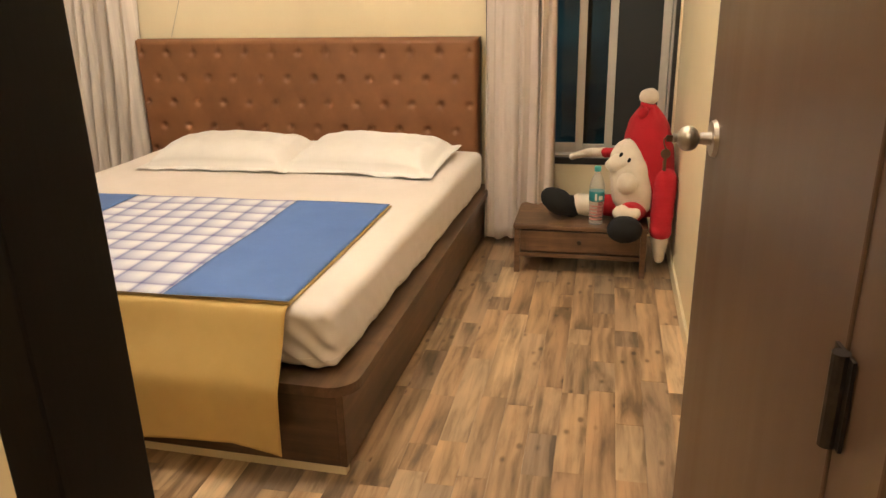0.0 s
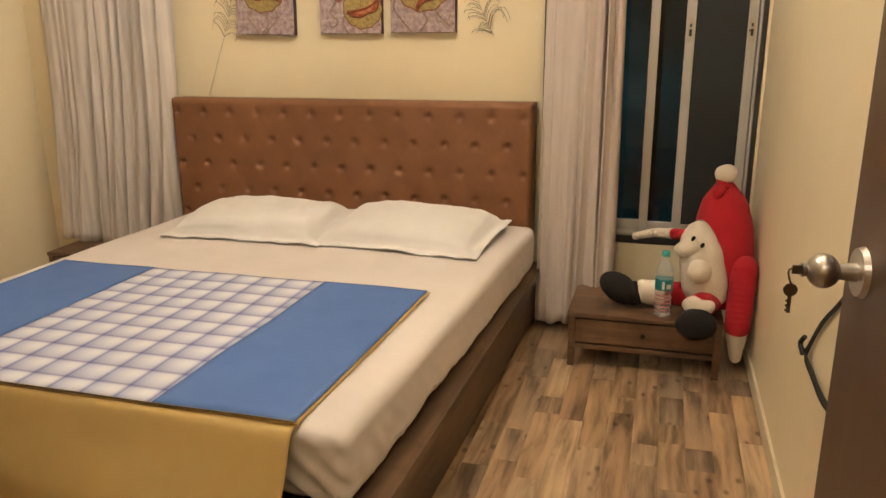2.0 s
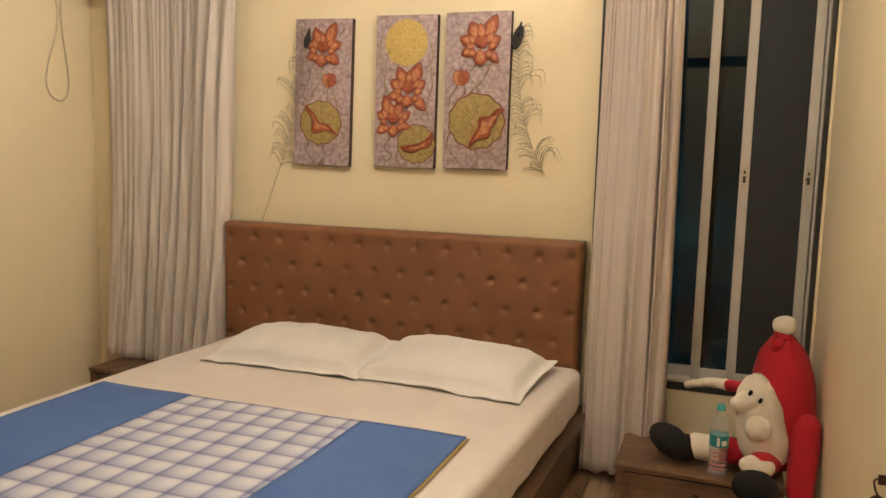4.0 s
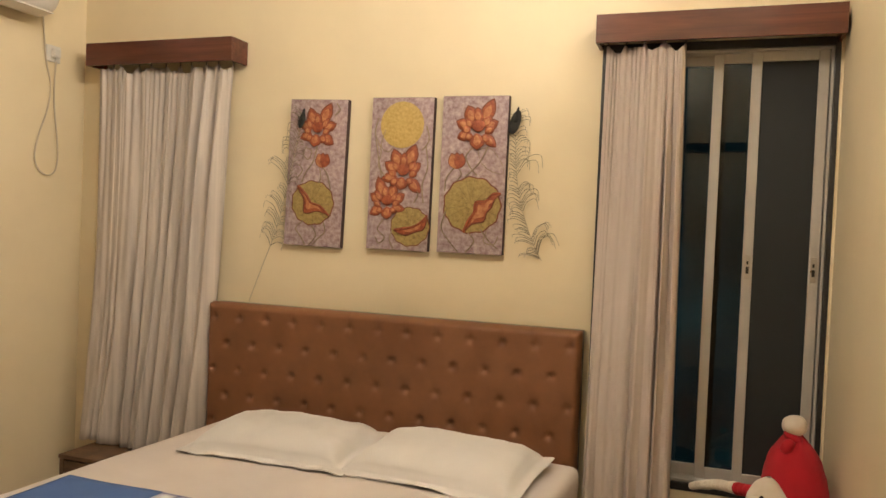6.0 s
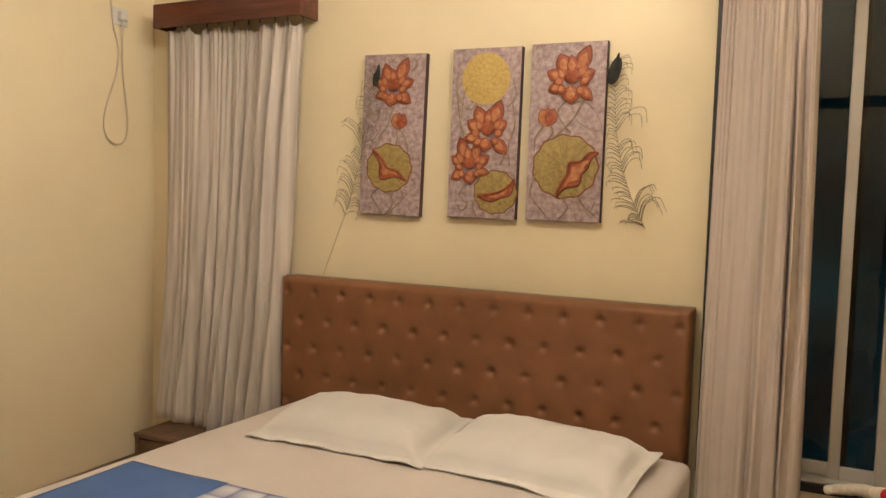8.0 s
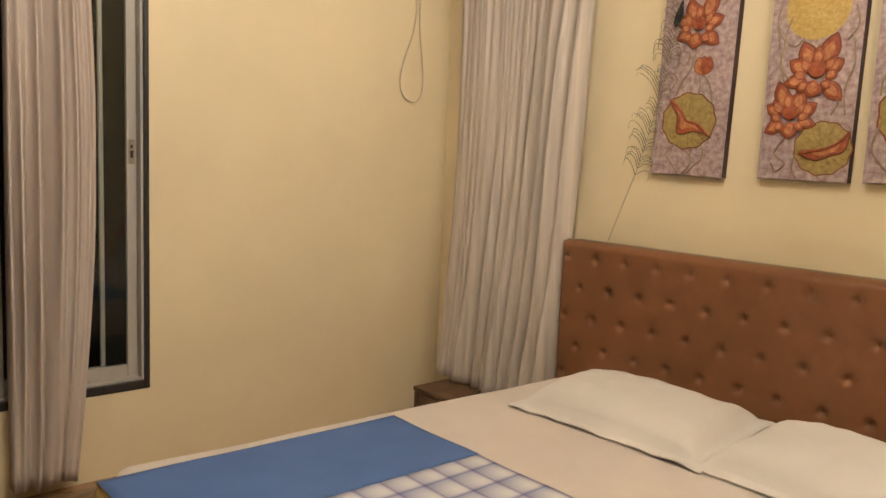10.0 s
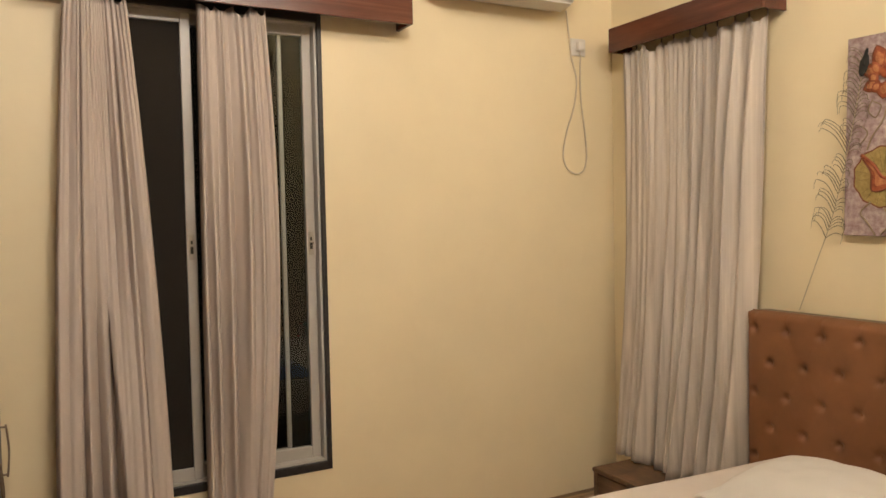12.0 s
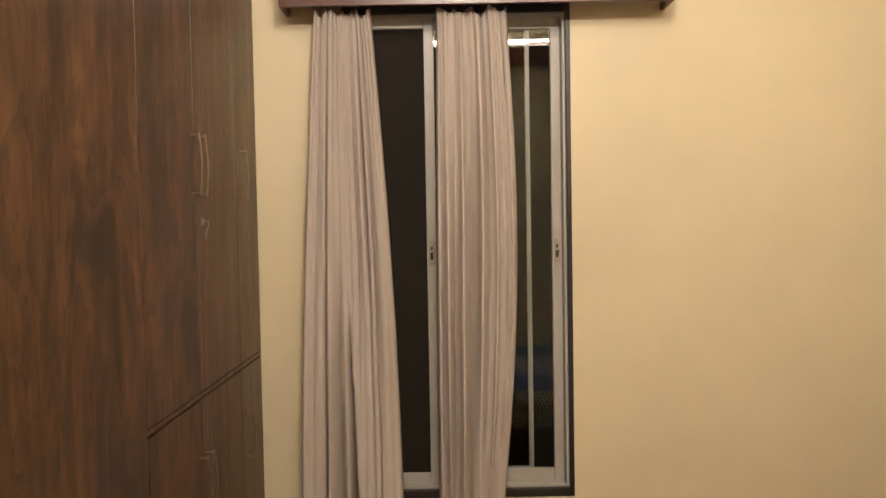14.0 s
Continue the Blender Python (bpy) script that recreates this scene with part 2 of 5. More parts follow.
M_STAND = wood("rustic_brown_nightstand", (0.095, 0.050, 0.026), (0.16, 0.088, 0.046), (0.22, 0.13, 0.07), (1.8, 30, 30), 0.45, 0.15, 0.25, 0.5)
M_WARD = wood("dark_brown_wardrobe_laminate", (0.042, 0.0185, 0.0085), (0.105, 0.050, 0.022), (0.175, 0.087, 0.038), (24, 24, 2.0), 0.36, 0.15, 0.15, 0.6, 1.0)
M_WARD_B = wood("greyed_brown_wardrobe_laminate", (0.070, 0.035, 0.018), (0.135, 0.071, 0.036), (0.215, 0.124, 0.069), (60, 60, 1.4), 0.4, 0.1, 0.25, 0.4, 0.0, 0.7)
M_PELMET = wood("red_mahogany_polish", (0.085, 0.022, 0.012), (0.125, 0.034, 0.018), (0.155, 0.048, 0.025), (2, 40, 40), 0.25)
M_LEATHER = surf("tan_brown_leatherette", (0.205, 0.083, 0.032), (0.25, 0.103, 0.040), 0.55, (9, 9, 9), 0.35, 260, 0, 0.16)
M_SHEET = cloth("white_bed_sheet", (0.68, 0.615, 0.575), (0.72, 0.655, 0.615), 0.85, 500)
M_PILLOW = cloth("white_pillow_case", (0.74, 0.715, 0.69), (0.78, 0.755, 0.73), 0.85, 500)
M_BLUE = cloth("blue_cotton", (0.078, 0.155, 0.39), (0.098, 0.185, 0.435), 0.9, 650)
M_GOLD = cloth("mustard_cotton", (0.52, 0.355, 0.12), (0.57, 0.395, 0.145), 0.85, 650)
M_PIPING = cloth("dark_olive_piping", (0.14, 0.09, 0.03), (0.18, 0.12, 0.04))
M_HEM = cloth("shaded_mustard_hem", (0.36, 0.25, 0.09), (0.44, 0.31, 0.12))
M_CHECK = check_mat("blue_white_check_cotton")
# long upright colour streaks stand for shade in overlapping folds, strongest on the sheer
M_CURTAIN = cloth("beige_curtain_linen", (0.66, 0.565, 0.50), (0.73, 0.635, 0.57), 0.92, 420, (2.5, 2.5, 0.10), 0.2, 7)
M_CURTAIN_B = cloth("fold_shaded_sheer_curtain", (0.53, 0.465, 0.405), (0.87, 0.785, 0.705), 0.92, 420, (4.0, 4.0, 0.035), 0.22, 7)
M_ALU = surf("white_powder_coated_aluminium", (0.46, 0.43, 0.39), (0.51, 0.48, 0.44), 0.35, (4, 4, 4), 0.03)
M_GRANITE = surf("charcoal_granite_surround", (0.022, 0.020, 0.019), (0.042, 0.038, 0.036), 0.35, (60, 60, 60), 0.05)
M_GLASS = pane_mat("window_glass", (0.90, 0.92, 0.91))
M_GLASS_DARK = pane_mat("dark_tinted_window_glass", (0.30, 0.31, 0.31))
M_MESH = surf("brown_insect_mesh", (0.023, 0.019, 0.015), (0.030, 0.025, 0.020), 0.8, (300, 300, 300), 0.4, 900)
M_MESH.node_tree.nodes["Principled BSDF"].inputs["Specular IOR Level"].default_value = 0.1
M_MESH_GREY = surf("grey_insect_mesh", (0.013, 0.0145, 0.015), (0.018, 0.020, 0.021), 0.7, (300, 300, 300), 0.4, 900)


def night_mat(name, stops, scale, strength):
    m, nt, b = base_mat(name)
    n = add(nt, "ShaderNodeTexNoise", Scale=scale, Detail=6.0)
    nt.links.new(coords(nt, (1, 1, 1)), n.inputs["Vector"])
    nt.links.new(ramp(nt, n.outputs[0], stops), b.inputs["Emission Color"])
    b.inputs["Emission Strength"].default_value = strength
    b.inputs["Base Color"].default_value = (0.002, 0.002, 0.002, 1)
    b.inputs["Roughness"].default_value = 1.0
    b.inputs["Specular IOR Level"].default_value = 0.0
    return m


M_NIGHT = night_mat("dark_foliage_night", ((0.35, (0.003, 0.007, 0.008)), (0.55, (0.008, 0.026, 0.030)), (0.75, (0.016, 0.055, 0.06))), 1.6, 3.4)
M_NIGHT_DARK = night_mat("dark_night_wall", ((0.3, (0.010, 0.009, 0.006)), (0.7, (0.018, 0.016, 0.011))), 0.8, 0.4)
M_BLACK = surf("black_plastic", (0.012, 0.011, 0.010), (0.02, 0.018, 0.016), 0.45, (20, 20, 20), 0.05)
M_WHITEPL = surf("white_plastic", (0.74, 0.70, 0.64), (0.78, 0.74, 0.68), 0.35, (9, 9, 9), 0.03)
M_CABLE = surf("beige_cable", (0.60, 0.50, 0.37), (0.66, 0.56, 0.42), 0.5, (20, 20, 20), 0.03)
M_LAMP = glow_mat("lit_diffuser", (1.0, 0.80, 0.55), 9.0)
M_PLANK = plank_mat("mixed_laminate_plank", True)
M_PLANK_REST = plank_mat("mixed_laminate_far", False)
M_SUB = surf("dark_floor_joint", (0.13, 0.085, 0.05), (0.16, 0.105, 0.065), 0.8)


# ---- builders ----
def mesh_of(name, bm, mats, smooth=False):
    me = bpy.data.meshes.new(name)
    bmesh.ops.recalc_face_normals(bm, faces=bm.faces)
    bm.to_mesh(me)
    bm.free()
    for m in (mats if isinstance(mats, (list, tuple)) else [mats]):
        me.materials.append(m)
    if smooth:
        me.shade_smooth()
    return me


def part(name, bm, material, parent=None, label="", smooth=False):
    ob = new(name, mesh_of(name, bm, material, smooth))
    if parent is not None:
        ob.parent = parent
    if label:
        tagged(ob, label)
    return ob


def thing(name, place, label, category, group="", kind="", turn=0):
    ob = new(name)
    ob.empty_display_size = 0.1
    ob.matrix_basis = pose(*place, 0, 0, turn)
    return tagged(ob, label, category, group, kind)


def box(bm, x0, x1, y0, y1, z0, z1, bevel=0.0, seg=2):
    r = bmesh.ops.create_cube(bm, size=1, matrix=Matrix.Translation(((x0 + x1) / 2, (y0 + y1) / 2, (z0 + z1) / 2)) @ Matrix.Diagonal((x1 - x0, y1 - y0, z1 - z0, 1)))
    if bevel:
        edges = list({e for v in r["verts"] for e in v.link_edges})
        bmesh.ops.bevel(bm, geom=edges, offset=bevel, segments=seg, affect="EDGES", profile=0.5)
    return bm


def boxes(*rows, bevel=0.0):
    bm = bmesh.new()
    for r in rows:
        box(bm, *r, bevel=bevel)
    return bm


def cyl(bm, p, q, r0, r1=None, n=16, caps=True):
    p, q = Vector(p), Vector(q)
    d = q - p
    m = Matrix.Translation((p + q) / 2) @ d.to_track_quat("Z", "Y").to_matrix().to_4x4()
    bmesh.ops.create_cone(bm, cap_ends=caps, segments=n, radius1=r0, radius2=r0 if r1 is None else r1, depth=d.length, matrix=m)
    return bm


def ball(bm, c, r, scale=(1, 1, 1), turn=(0, 0, 0), n=16, mat_index=0):
    m = Matrix.Translation(c) @ Euler([radians(a) for a in turn]).to_matrix().to_4x4() @ Matrix.Diagonal((*[r * s for s in scale], 1))
    made = bmesh.ops.create_uvsphere(bm, u_segments=n * 2, v_segments=n, radius=1, matrix=m)
    for f in {f for v in made["verts"] for f in v.link_faces}:
        f.material_index, f.smooth = mat_index, True
    return bm


def tube(bm, pts, r, n=8, smooth_steps=6):
    """A round tube along a smooth line through pts."""
    line = spline(pts, smooth_steps)
    rings = []
    for i, p in enumerate(line):
        d = (line[min(i + 1, len(line) - 1)] - line[max(i - 1, 0)]).normalized()
        side = d.cross(Vector((0.31, 0.17, 0.94))).normalized()
        up = side.cross(d)
        rr = r[0] + (r[1] - r[0]) * i / (len(line) - 1) if isinstance(r, tuple) else r
        rings.append([bm.verts.new(p + rr * (math.cos(a) * side + math.sin(a) * up)) for a in (math.tau * k / n for k in range(n))])
    for a, b in zip(rings, rings[1:]):
        for k in range(n):
            f = bm.faces.new((a[k], a[(k + 1) % n], b[(k + 1) % n], b[k]))
            f.smooth = True
    bm.faces.new(rings[0])
    bm.faces.new(rings[-1])
    return bm


def spline(pts, steps=6):
    pts = [Vector(p) for p in pts]
    out = []
    for i in range(len(pts) - 1):
        p0, p1, p2, p3 = pts[max(i - 1, 0)], pts[i], pts[i + 1], pts[min(i + 2, len(pts) - 1)]
        for k in range(steps):
            t = k / steps
            out.append(0.5 * (2 * p1 + (p2 - p0) * t + (2 * p0 - 5 * p1 + 4 * p2 - p3) * t * t + (3 * p1 - p0 - 3 * p2 + p3) * t ** 3))
    return out + [pts[-1]]


def sheet(nu, nv, f, thick=0.0):
    """A grid f(u, v) -> point, closed to a thin slab of that thickness along its normal."""
    bm = bmesh.new()
    grid = [[Vector(f(i / nu, j / nv)) for j in range(nv + 1)] for i in range(nu + 1)]

    def normal(i, j):
        a = grid[min(i + 1, nu)][j] - grid[max(i - 1, 0)][j]
        b = grid[i][min(j + 1, nv)] - grid[i][max(j - 1, 0)]
        n = a.cross(b)
        return n.normalized() if n.length > 1e-9 else Vector((0, 0, 1))
    front = [[bm.verts.new(grid[i][j]) for j in range(nv + 1)] for i in range(nu + 1)]
    layers = [front]
    if thick:
        layers.append([[bm.verts.new(grid[i][j] - thick * normal(i, j)) for j in range(nv + 1)] for i in range(nu + 1)])
    for g in layers:
        for i in range(nu):
            for j in range(nv):
                bm.faces.new((g[i][j], g[i + 1][j], g[i + 1][j + 1], g[i][j + 1])).smooth = True
    if thick:
        back = layers[1]
        for i in range(nu):
            for j in (0, nv):
                bm.faces.new((front[i][j], front[i + 1][j], back[i + 1][j], back[i][j]))
        for j in range(nv):
            for i in (0, nu):
                bm.faces.new((front[i][j], front[i][j + 1], back[i][j + 1], back[i][j]))
    return bm


def soft_box(size, r, n, bend=None):
    """A rounded box of that size about its middle, with n faces along each edge, bent by bend(point)."""
    bm = bmesh.new()
    bmesh.ops.create_cube(bm, size=2)
    bmesh.ops.subdivide_edges(bm, edges=bm.edges, cuts=n, use_grid_fill=True)
    h = Vector(size) / 2
    for v in bm.verts:
        p = Vector([math.copysign(abs(c) ** 0.8, c) * d for c, d in zip(v.co, h)])
        core = Vector([max(-d + r, min(d - r, c)) for c, d in zip(p, h)])
        off = p - core
        v.co = core + (off.normalized() * r if off.length > 1e-6 else off)
        if bend:
            v.co = bend(v.co.copy())
    for f in bm.faces:
        f.smooth = True
    return bm


# ---- room shell: x -3.0 to 1.02, y 0.167 to 3.49 ----
XL, XR, YD, YB, ZC = -3.0, 1.018, 0.167, 3.49, 3.45
T = 0.18


def wall(name, bm, label, material=None):
    return tagged(part(name, bm, material or M_WALL), label, "wall", kind="structure")


wall("wall_north", boxes((XL - T, 0.02, YB, YB + T, 0, ZC), (0.02, XR, YB, YB + T, 0, 0.40), (0.02, XR - 0.012, YB, YB + T, 2.40, ZC), (XR - 0.012, XR + T, YB, YB + T, 0.40, ZC)),
     "cream painted plaster wall behind the bed")
wall("wall_west", boxes((XL - T, XL, -0.05, 0.86, 0, ZC), (XL - T, XL, 1.805, YB, 0, ZC), (XL - T, XL, 0.86, 1.805, 0, 0.375), (XL - T, XL, 0.86, 1.805, 2.44, ZC)),
     "cream painted plaster wall with a tall window")
wall("wall_east", boxes((XR, XR + T, -2.4, YB, 0, ZC)), "cream painted plaster wall beside the door")
wall("wall_south", boxes((XL, -0.04, 0.02, YD, 0, ZC), (-0.04, 1.0, 0.02, YD, 2.37, ZC), (1.0, XR, 0.02, YD, 0, ZC)), "cream painted plaster wall with the doorway")
wall("corridor_wall", boxes((-1.3, XR, -2.52, -2.4, 0, ZC), (-1.42, -1.3, -2.4, 0.02, 0, ZC)), "plain cream corridor wall outside the room")
tagged(part("ceiling", boxes((XL - T, XR + T, -2.52, YB + T, ZC, ZC + 0.1)), M_CEIL), "plain white painted ceiling", "ceiling", kind="structure")
floor = tagged(part("floor", boxes((XL - T, XR + T, -2.52, YB + T, -0.12, -0.0045)), M_SUB), "mixed brown and grey laminate plank floor", "floor", kind="structure")
for name, row in (("baseboard", (XR - 0.012, XR, 0.95, YB, 0.0, 0.07)),):
    tagged(part(name, boxes(row, bevel=0.003), M_SKIRT), "pale painted skirting along the wall", "skirting", kind="structure")

# ---- door frame and door leaf ----
frame_thing = thing("door_1", (0, 0, 0), "dark brown open wooden door in a brown frame, partly coloured as in shade", "door", kind="structure")
part("jamb", boxes((-0.04, 0.031, 0.0, YD + 0.004, 0, 2.30), bevel=0.004), M_SHADEFRAME, frame_thing, "brown wooden door jamb with its shade in the colour")
part("jamb", boxes((0.93, 1.0, 0.0, YD + 0.004, 0, 2.30), bevel=0.004), M_DOOR, frame_thing, "brown wooden hinge jamb")
part("lintel", boxes((-0.04, 1.0, 0.0, YD + 0.004, 2.30, 2.37), bevel=0.004), M_SHADEFRAME, frame_thing)
H0, H1 = Vector((0.926, 0.140, 0)), Vector((0.862, 0.915, 0))
leaf_turn = math.degrees(math.atan2(H1.y - H0.y, H1.x - H0.x))
WL = (H1 - H0).length
leaf = part("leaf", boxes((0, WL, -0.036, 0, 0.012, 2.285), bevel=0.003), M_DOOR, frame_thing, "smooth dark brown laminate door leaf")
leaf.matrix_basis = pose(H0.x, H0.y, 0, 0, 0, leaf_turn)


def knob_parts():
    bm = bmesh.new()
    x = WL - 0.068
    cyl(bm, (x, 0.0, 1.10), (x, 0.008, 1.10), 0.036, 0.033, 32)
    cyl(bm, (x, 0.008, 1.10), (x, 0.032, 1.10), 0.013, 0.011, 24)
    ball(bm, (x, 0.050, 1.10), 0.0245, (1, 0.9, 1), n=14)
    cyl(bm, (x, 0.070, 1.10), (x, 0.078, 1.10), 0.008, 0.010, 16)
    return bm


def key_parts():
    bm = bmesh.new()
    x = WL - 0.068
    box(bm, x - 0.0015, x + 0.0015, 0.077, 0.090, 1.094, 1.106)
    tube(bm, [(x, 0.087, 1.103), (x, 0.094, 1.098), (x, 0.092, 1.086), (x, 0.088, 1.078)], 0.0014)
    cyl(bm, (x - 0.0012, 0.089, 1.070), (x + 0.0012, 0.089, 1.070), 0.0095, n=20)
    box(bm, x - 0.001, x + 0.001, 0.0865, 0.0915, 1.036, 1.064)
    for i in range(3):
        box(bm, x - 0.001, x + 0.001, 0.0915, 0.0935, 1.038 + i * 0.007, 1.0415 + i * 0.007)
    return bm


part("door_knob", knob_parts(), M_STEEL, leaf, "round satin steel door knob")
part("key", key_parts(), M_BRONZE, leaf, "small key hanging from the lock")
for z in (0.30, 0.965, 1.95):
    hb = boxes((-0.032, 0.020, 0.0, 0.004, z - 0.055, z + 0.055))
    cyl(hb, (-0.012, 0.009, z - 0.057), (-0.012, 0.009, z + 0.057), 0.010, n=12)
    part("hinge", hb, M_IRON, leaf, "dark steel butt hinge")


# ---- windows ----
def sash(bm, a0, a1, z0, z1, d0, d1, w, flip):
    for r in ((a0, a0 + w, z0, z1), (a1 - w, a1, z0, z1), (a0 + w, a1 - w, z0, z0 + 0.055), (a0 + w, a1 - w, z1 - 0.045, z1)):
        if flip:
            box(bm, d0, d1, r[0], r[1], r[2], r[3], 0.003, 1)
        else:
            box(bm, r[0], r[1], d0, d1, r[2], r[3], 0.003, 1)
    return bm


def oriented(row, flip):
    a0, a1, d0, d1, z0, z1 = row
    return (d0, d1, a0, a1, z0, z1) if flip else row


def window(name, label, a0, a1, z0, z1, face, out, flip, sashes):
    """A sliding window in a wall; a: along the wall, face: inner wall plane, out: +1 or -1 towards outside."""
    w = thing(name, (0, 0, 0), label, "window", kind="structure")

    def dd(p, q):
        return tuple(sorted((face + out * p, face + out * q)))
    g, gz = 0.020, 0.036
    e0, e1 = dd(-0.004, 0.10)
    part("surround", boxes(*[oriented(r, flip) for r in ((a0, a0 + g, e0, e1, z0, z1), (a1 - g, a1, e0, e1, z0, z1), (a0 + g, a1 - g, e0, e1, z0, z0 + gz), (a0 + g, a1 - g, e0, e1, z1 - gz, z1))], bevel=0.002), M_GRANITE, w, "charcoal stone window surround")
    e0, e1 = dd(0.012, 0.13)
    b0, b1, c0, c1, k = a0 + g, a1 - g, z0 + gz, z1 - gz, 0.012
    part("window_frame", boxes(*[oriented(r, flip) for r in ((b0, b0 + k, e0, e1, c0, c1), (b1 - k, b1, e0, e1, c0, c1), (b0 + k, b1 - k, e0, e1, c0, c0 + k), (b0 + k, b1 - k, e0, e1, c1 - k, c1))], bevel=0.002), M_ALU, w, "white aluminium window track frame")
    for s0, s1, p, kind, latch in sashes:
        e0, e1 = dd(p, p + 0.025)
        sw = 0.042 if latch is not None or p < 0.08 else 0.02
        s = part("sash", sash(bmesh.new(), s0, s1, c0 + 0.010, c1 - 0.010, e0, e1, sw, flip), M_ALU, w, "white aluminium sliding sash")
        f0, f1 = dd(p + 0.010, p + 0.015)
        pane = part("pane", boxes(oriented((s0 + sw - 0.004, s1 - sw + 0.004, f0, f1, c0 + 0.06, c1 - 0.05), flip)), (M_MESH if flip else M_MESH_GREY) if kind == "mesh" else M_GLASS if kind == "glass" else M_GLASS_DARK, s, "dark insect mesh" if kind == "mesh" else "dark window pane")
        if kind == "glass":
            pane.visible_shadow = False
        for lat in ([] if latch is None else latch):
            m0, m1 = dd(p - 0.003, p + 0.002)
            n0, n1 = dd(p - 0.0045, p - 0.0025)
            lt = part("latch", boxes(oriented((lat - 0.012, lat + 0.012, m0, m1, 1.36, 1.465), flip), bevel=0.0015), M_STEEL, s, "grey metal sash latch")
            part("latch_slot", boxes(oriented((lat - 0.006, lat + 0.006, n0, n1, 1.385, 1.415), flip), oriented((lat - 0.004, lat + 0.004, n0, n1, 1.425, 1.44), flip)), M_BLACK, lt)
    return w


window("window_1", "tall white aluminium sliding window with dark night glass", 0.02, XR - 0.014, 0.40, 2.40, YB, 1, False,
       [(0.06, 0.57, 0.085, "tinted", None), (0.505, 0.970, 0.055, "tinted", None), (0.662, 0.968, 0.024, "mesh", (0.683, 0.945))])
window("window_2", "tall white aluminium sliding window with insect mesh", 0.86, 1.805, 0.375, 2.44, XL, -1, True,
       [(0.895, 1.24, 0.024, "mesh", (1.218,)), (0.895, 1.645, 0.085, "tinted", None), (1.19, 1.772, 0.055, "glass", (1.750,))])
tagged(part("backdrop", boxes((-0.6, 2.2, 5.6, 5.7, -1, 4)), M_NIGHT), "dark night foliage outside the window", "backdrop", kind="structure")
tagged(part("backdrop", boxes((-5.4, -5.3, -0.6, 3.4, -1, 4)), M_NIGHT_DARK), "dark night outside the window", "backdrop", kind="structure")


# ---- curtains and pelmets ----
def pelmet(place, length, depth, height, turn, label):
    t = thing("pelmet", place, label, "pelmet", "curtain pelmets", turn=turn)
    part("front_board", boxes((0, length, 0, 0.018, 0, height), bevel=0.002), M_PELMET, t)
    part("end_board", boxes((0, 0.018, 0.018, depth, 0, height), bevel=0.002), M_PELMET, t)
    part("end_board", boxes((length - 0.018, length, 0.018, depth, 0, height), bevel=0.002), M_PELMET, t)
    part("top_board", boxes((0.018, length - 0.018, 0.018, depth, height - 0.016, height), bevel=0.001), M_PELMET, t)
    rod = bmesh.new()
    cyl(rod, (0.018, depth * 0.45, height * 0.45), (length - 0.018, depth * 0.45, height * 0.45), 0.009, n=12)
    part("curtain_rod", rod, M_IRON, t, "dark metal curtain rod")
    return t


pelmet((-2.85, YB - 0.15, 2.365), 0.965, 0.15, 0.125, 0, "reddish mahogany wooden pelmet box above the corner curtain")
pelmet((0.005, YB - 0.15, 2.375), 1.0, 0.15, 0.125, 0, "reddish mahogany wooden pelmet box above the window")
pelmet((XL + 0.15, 0.635, 2.40), 1.56, 0.15, 0.13, 90, "reddish mahogany wooden pelmet box above the side window")


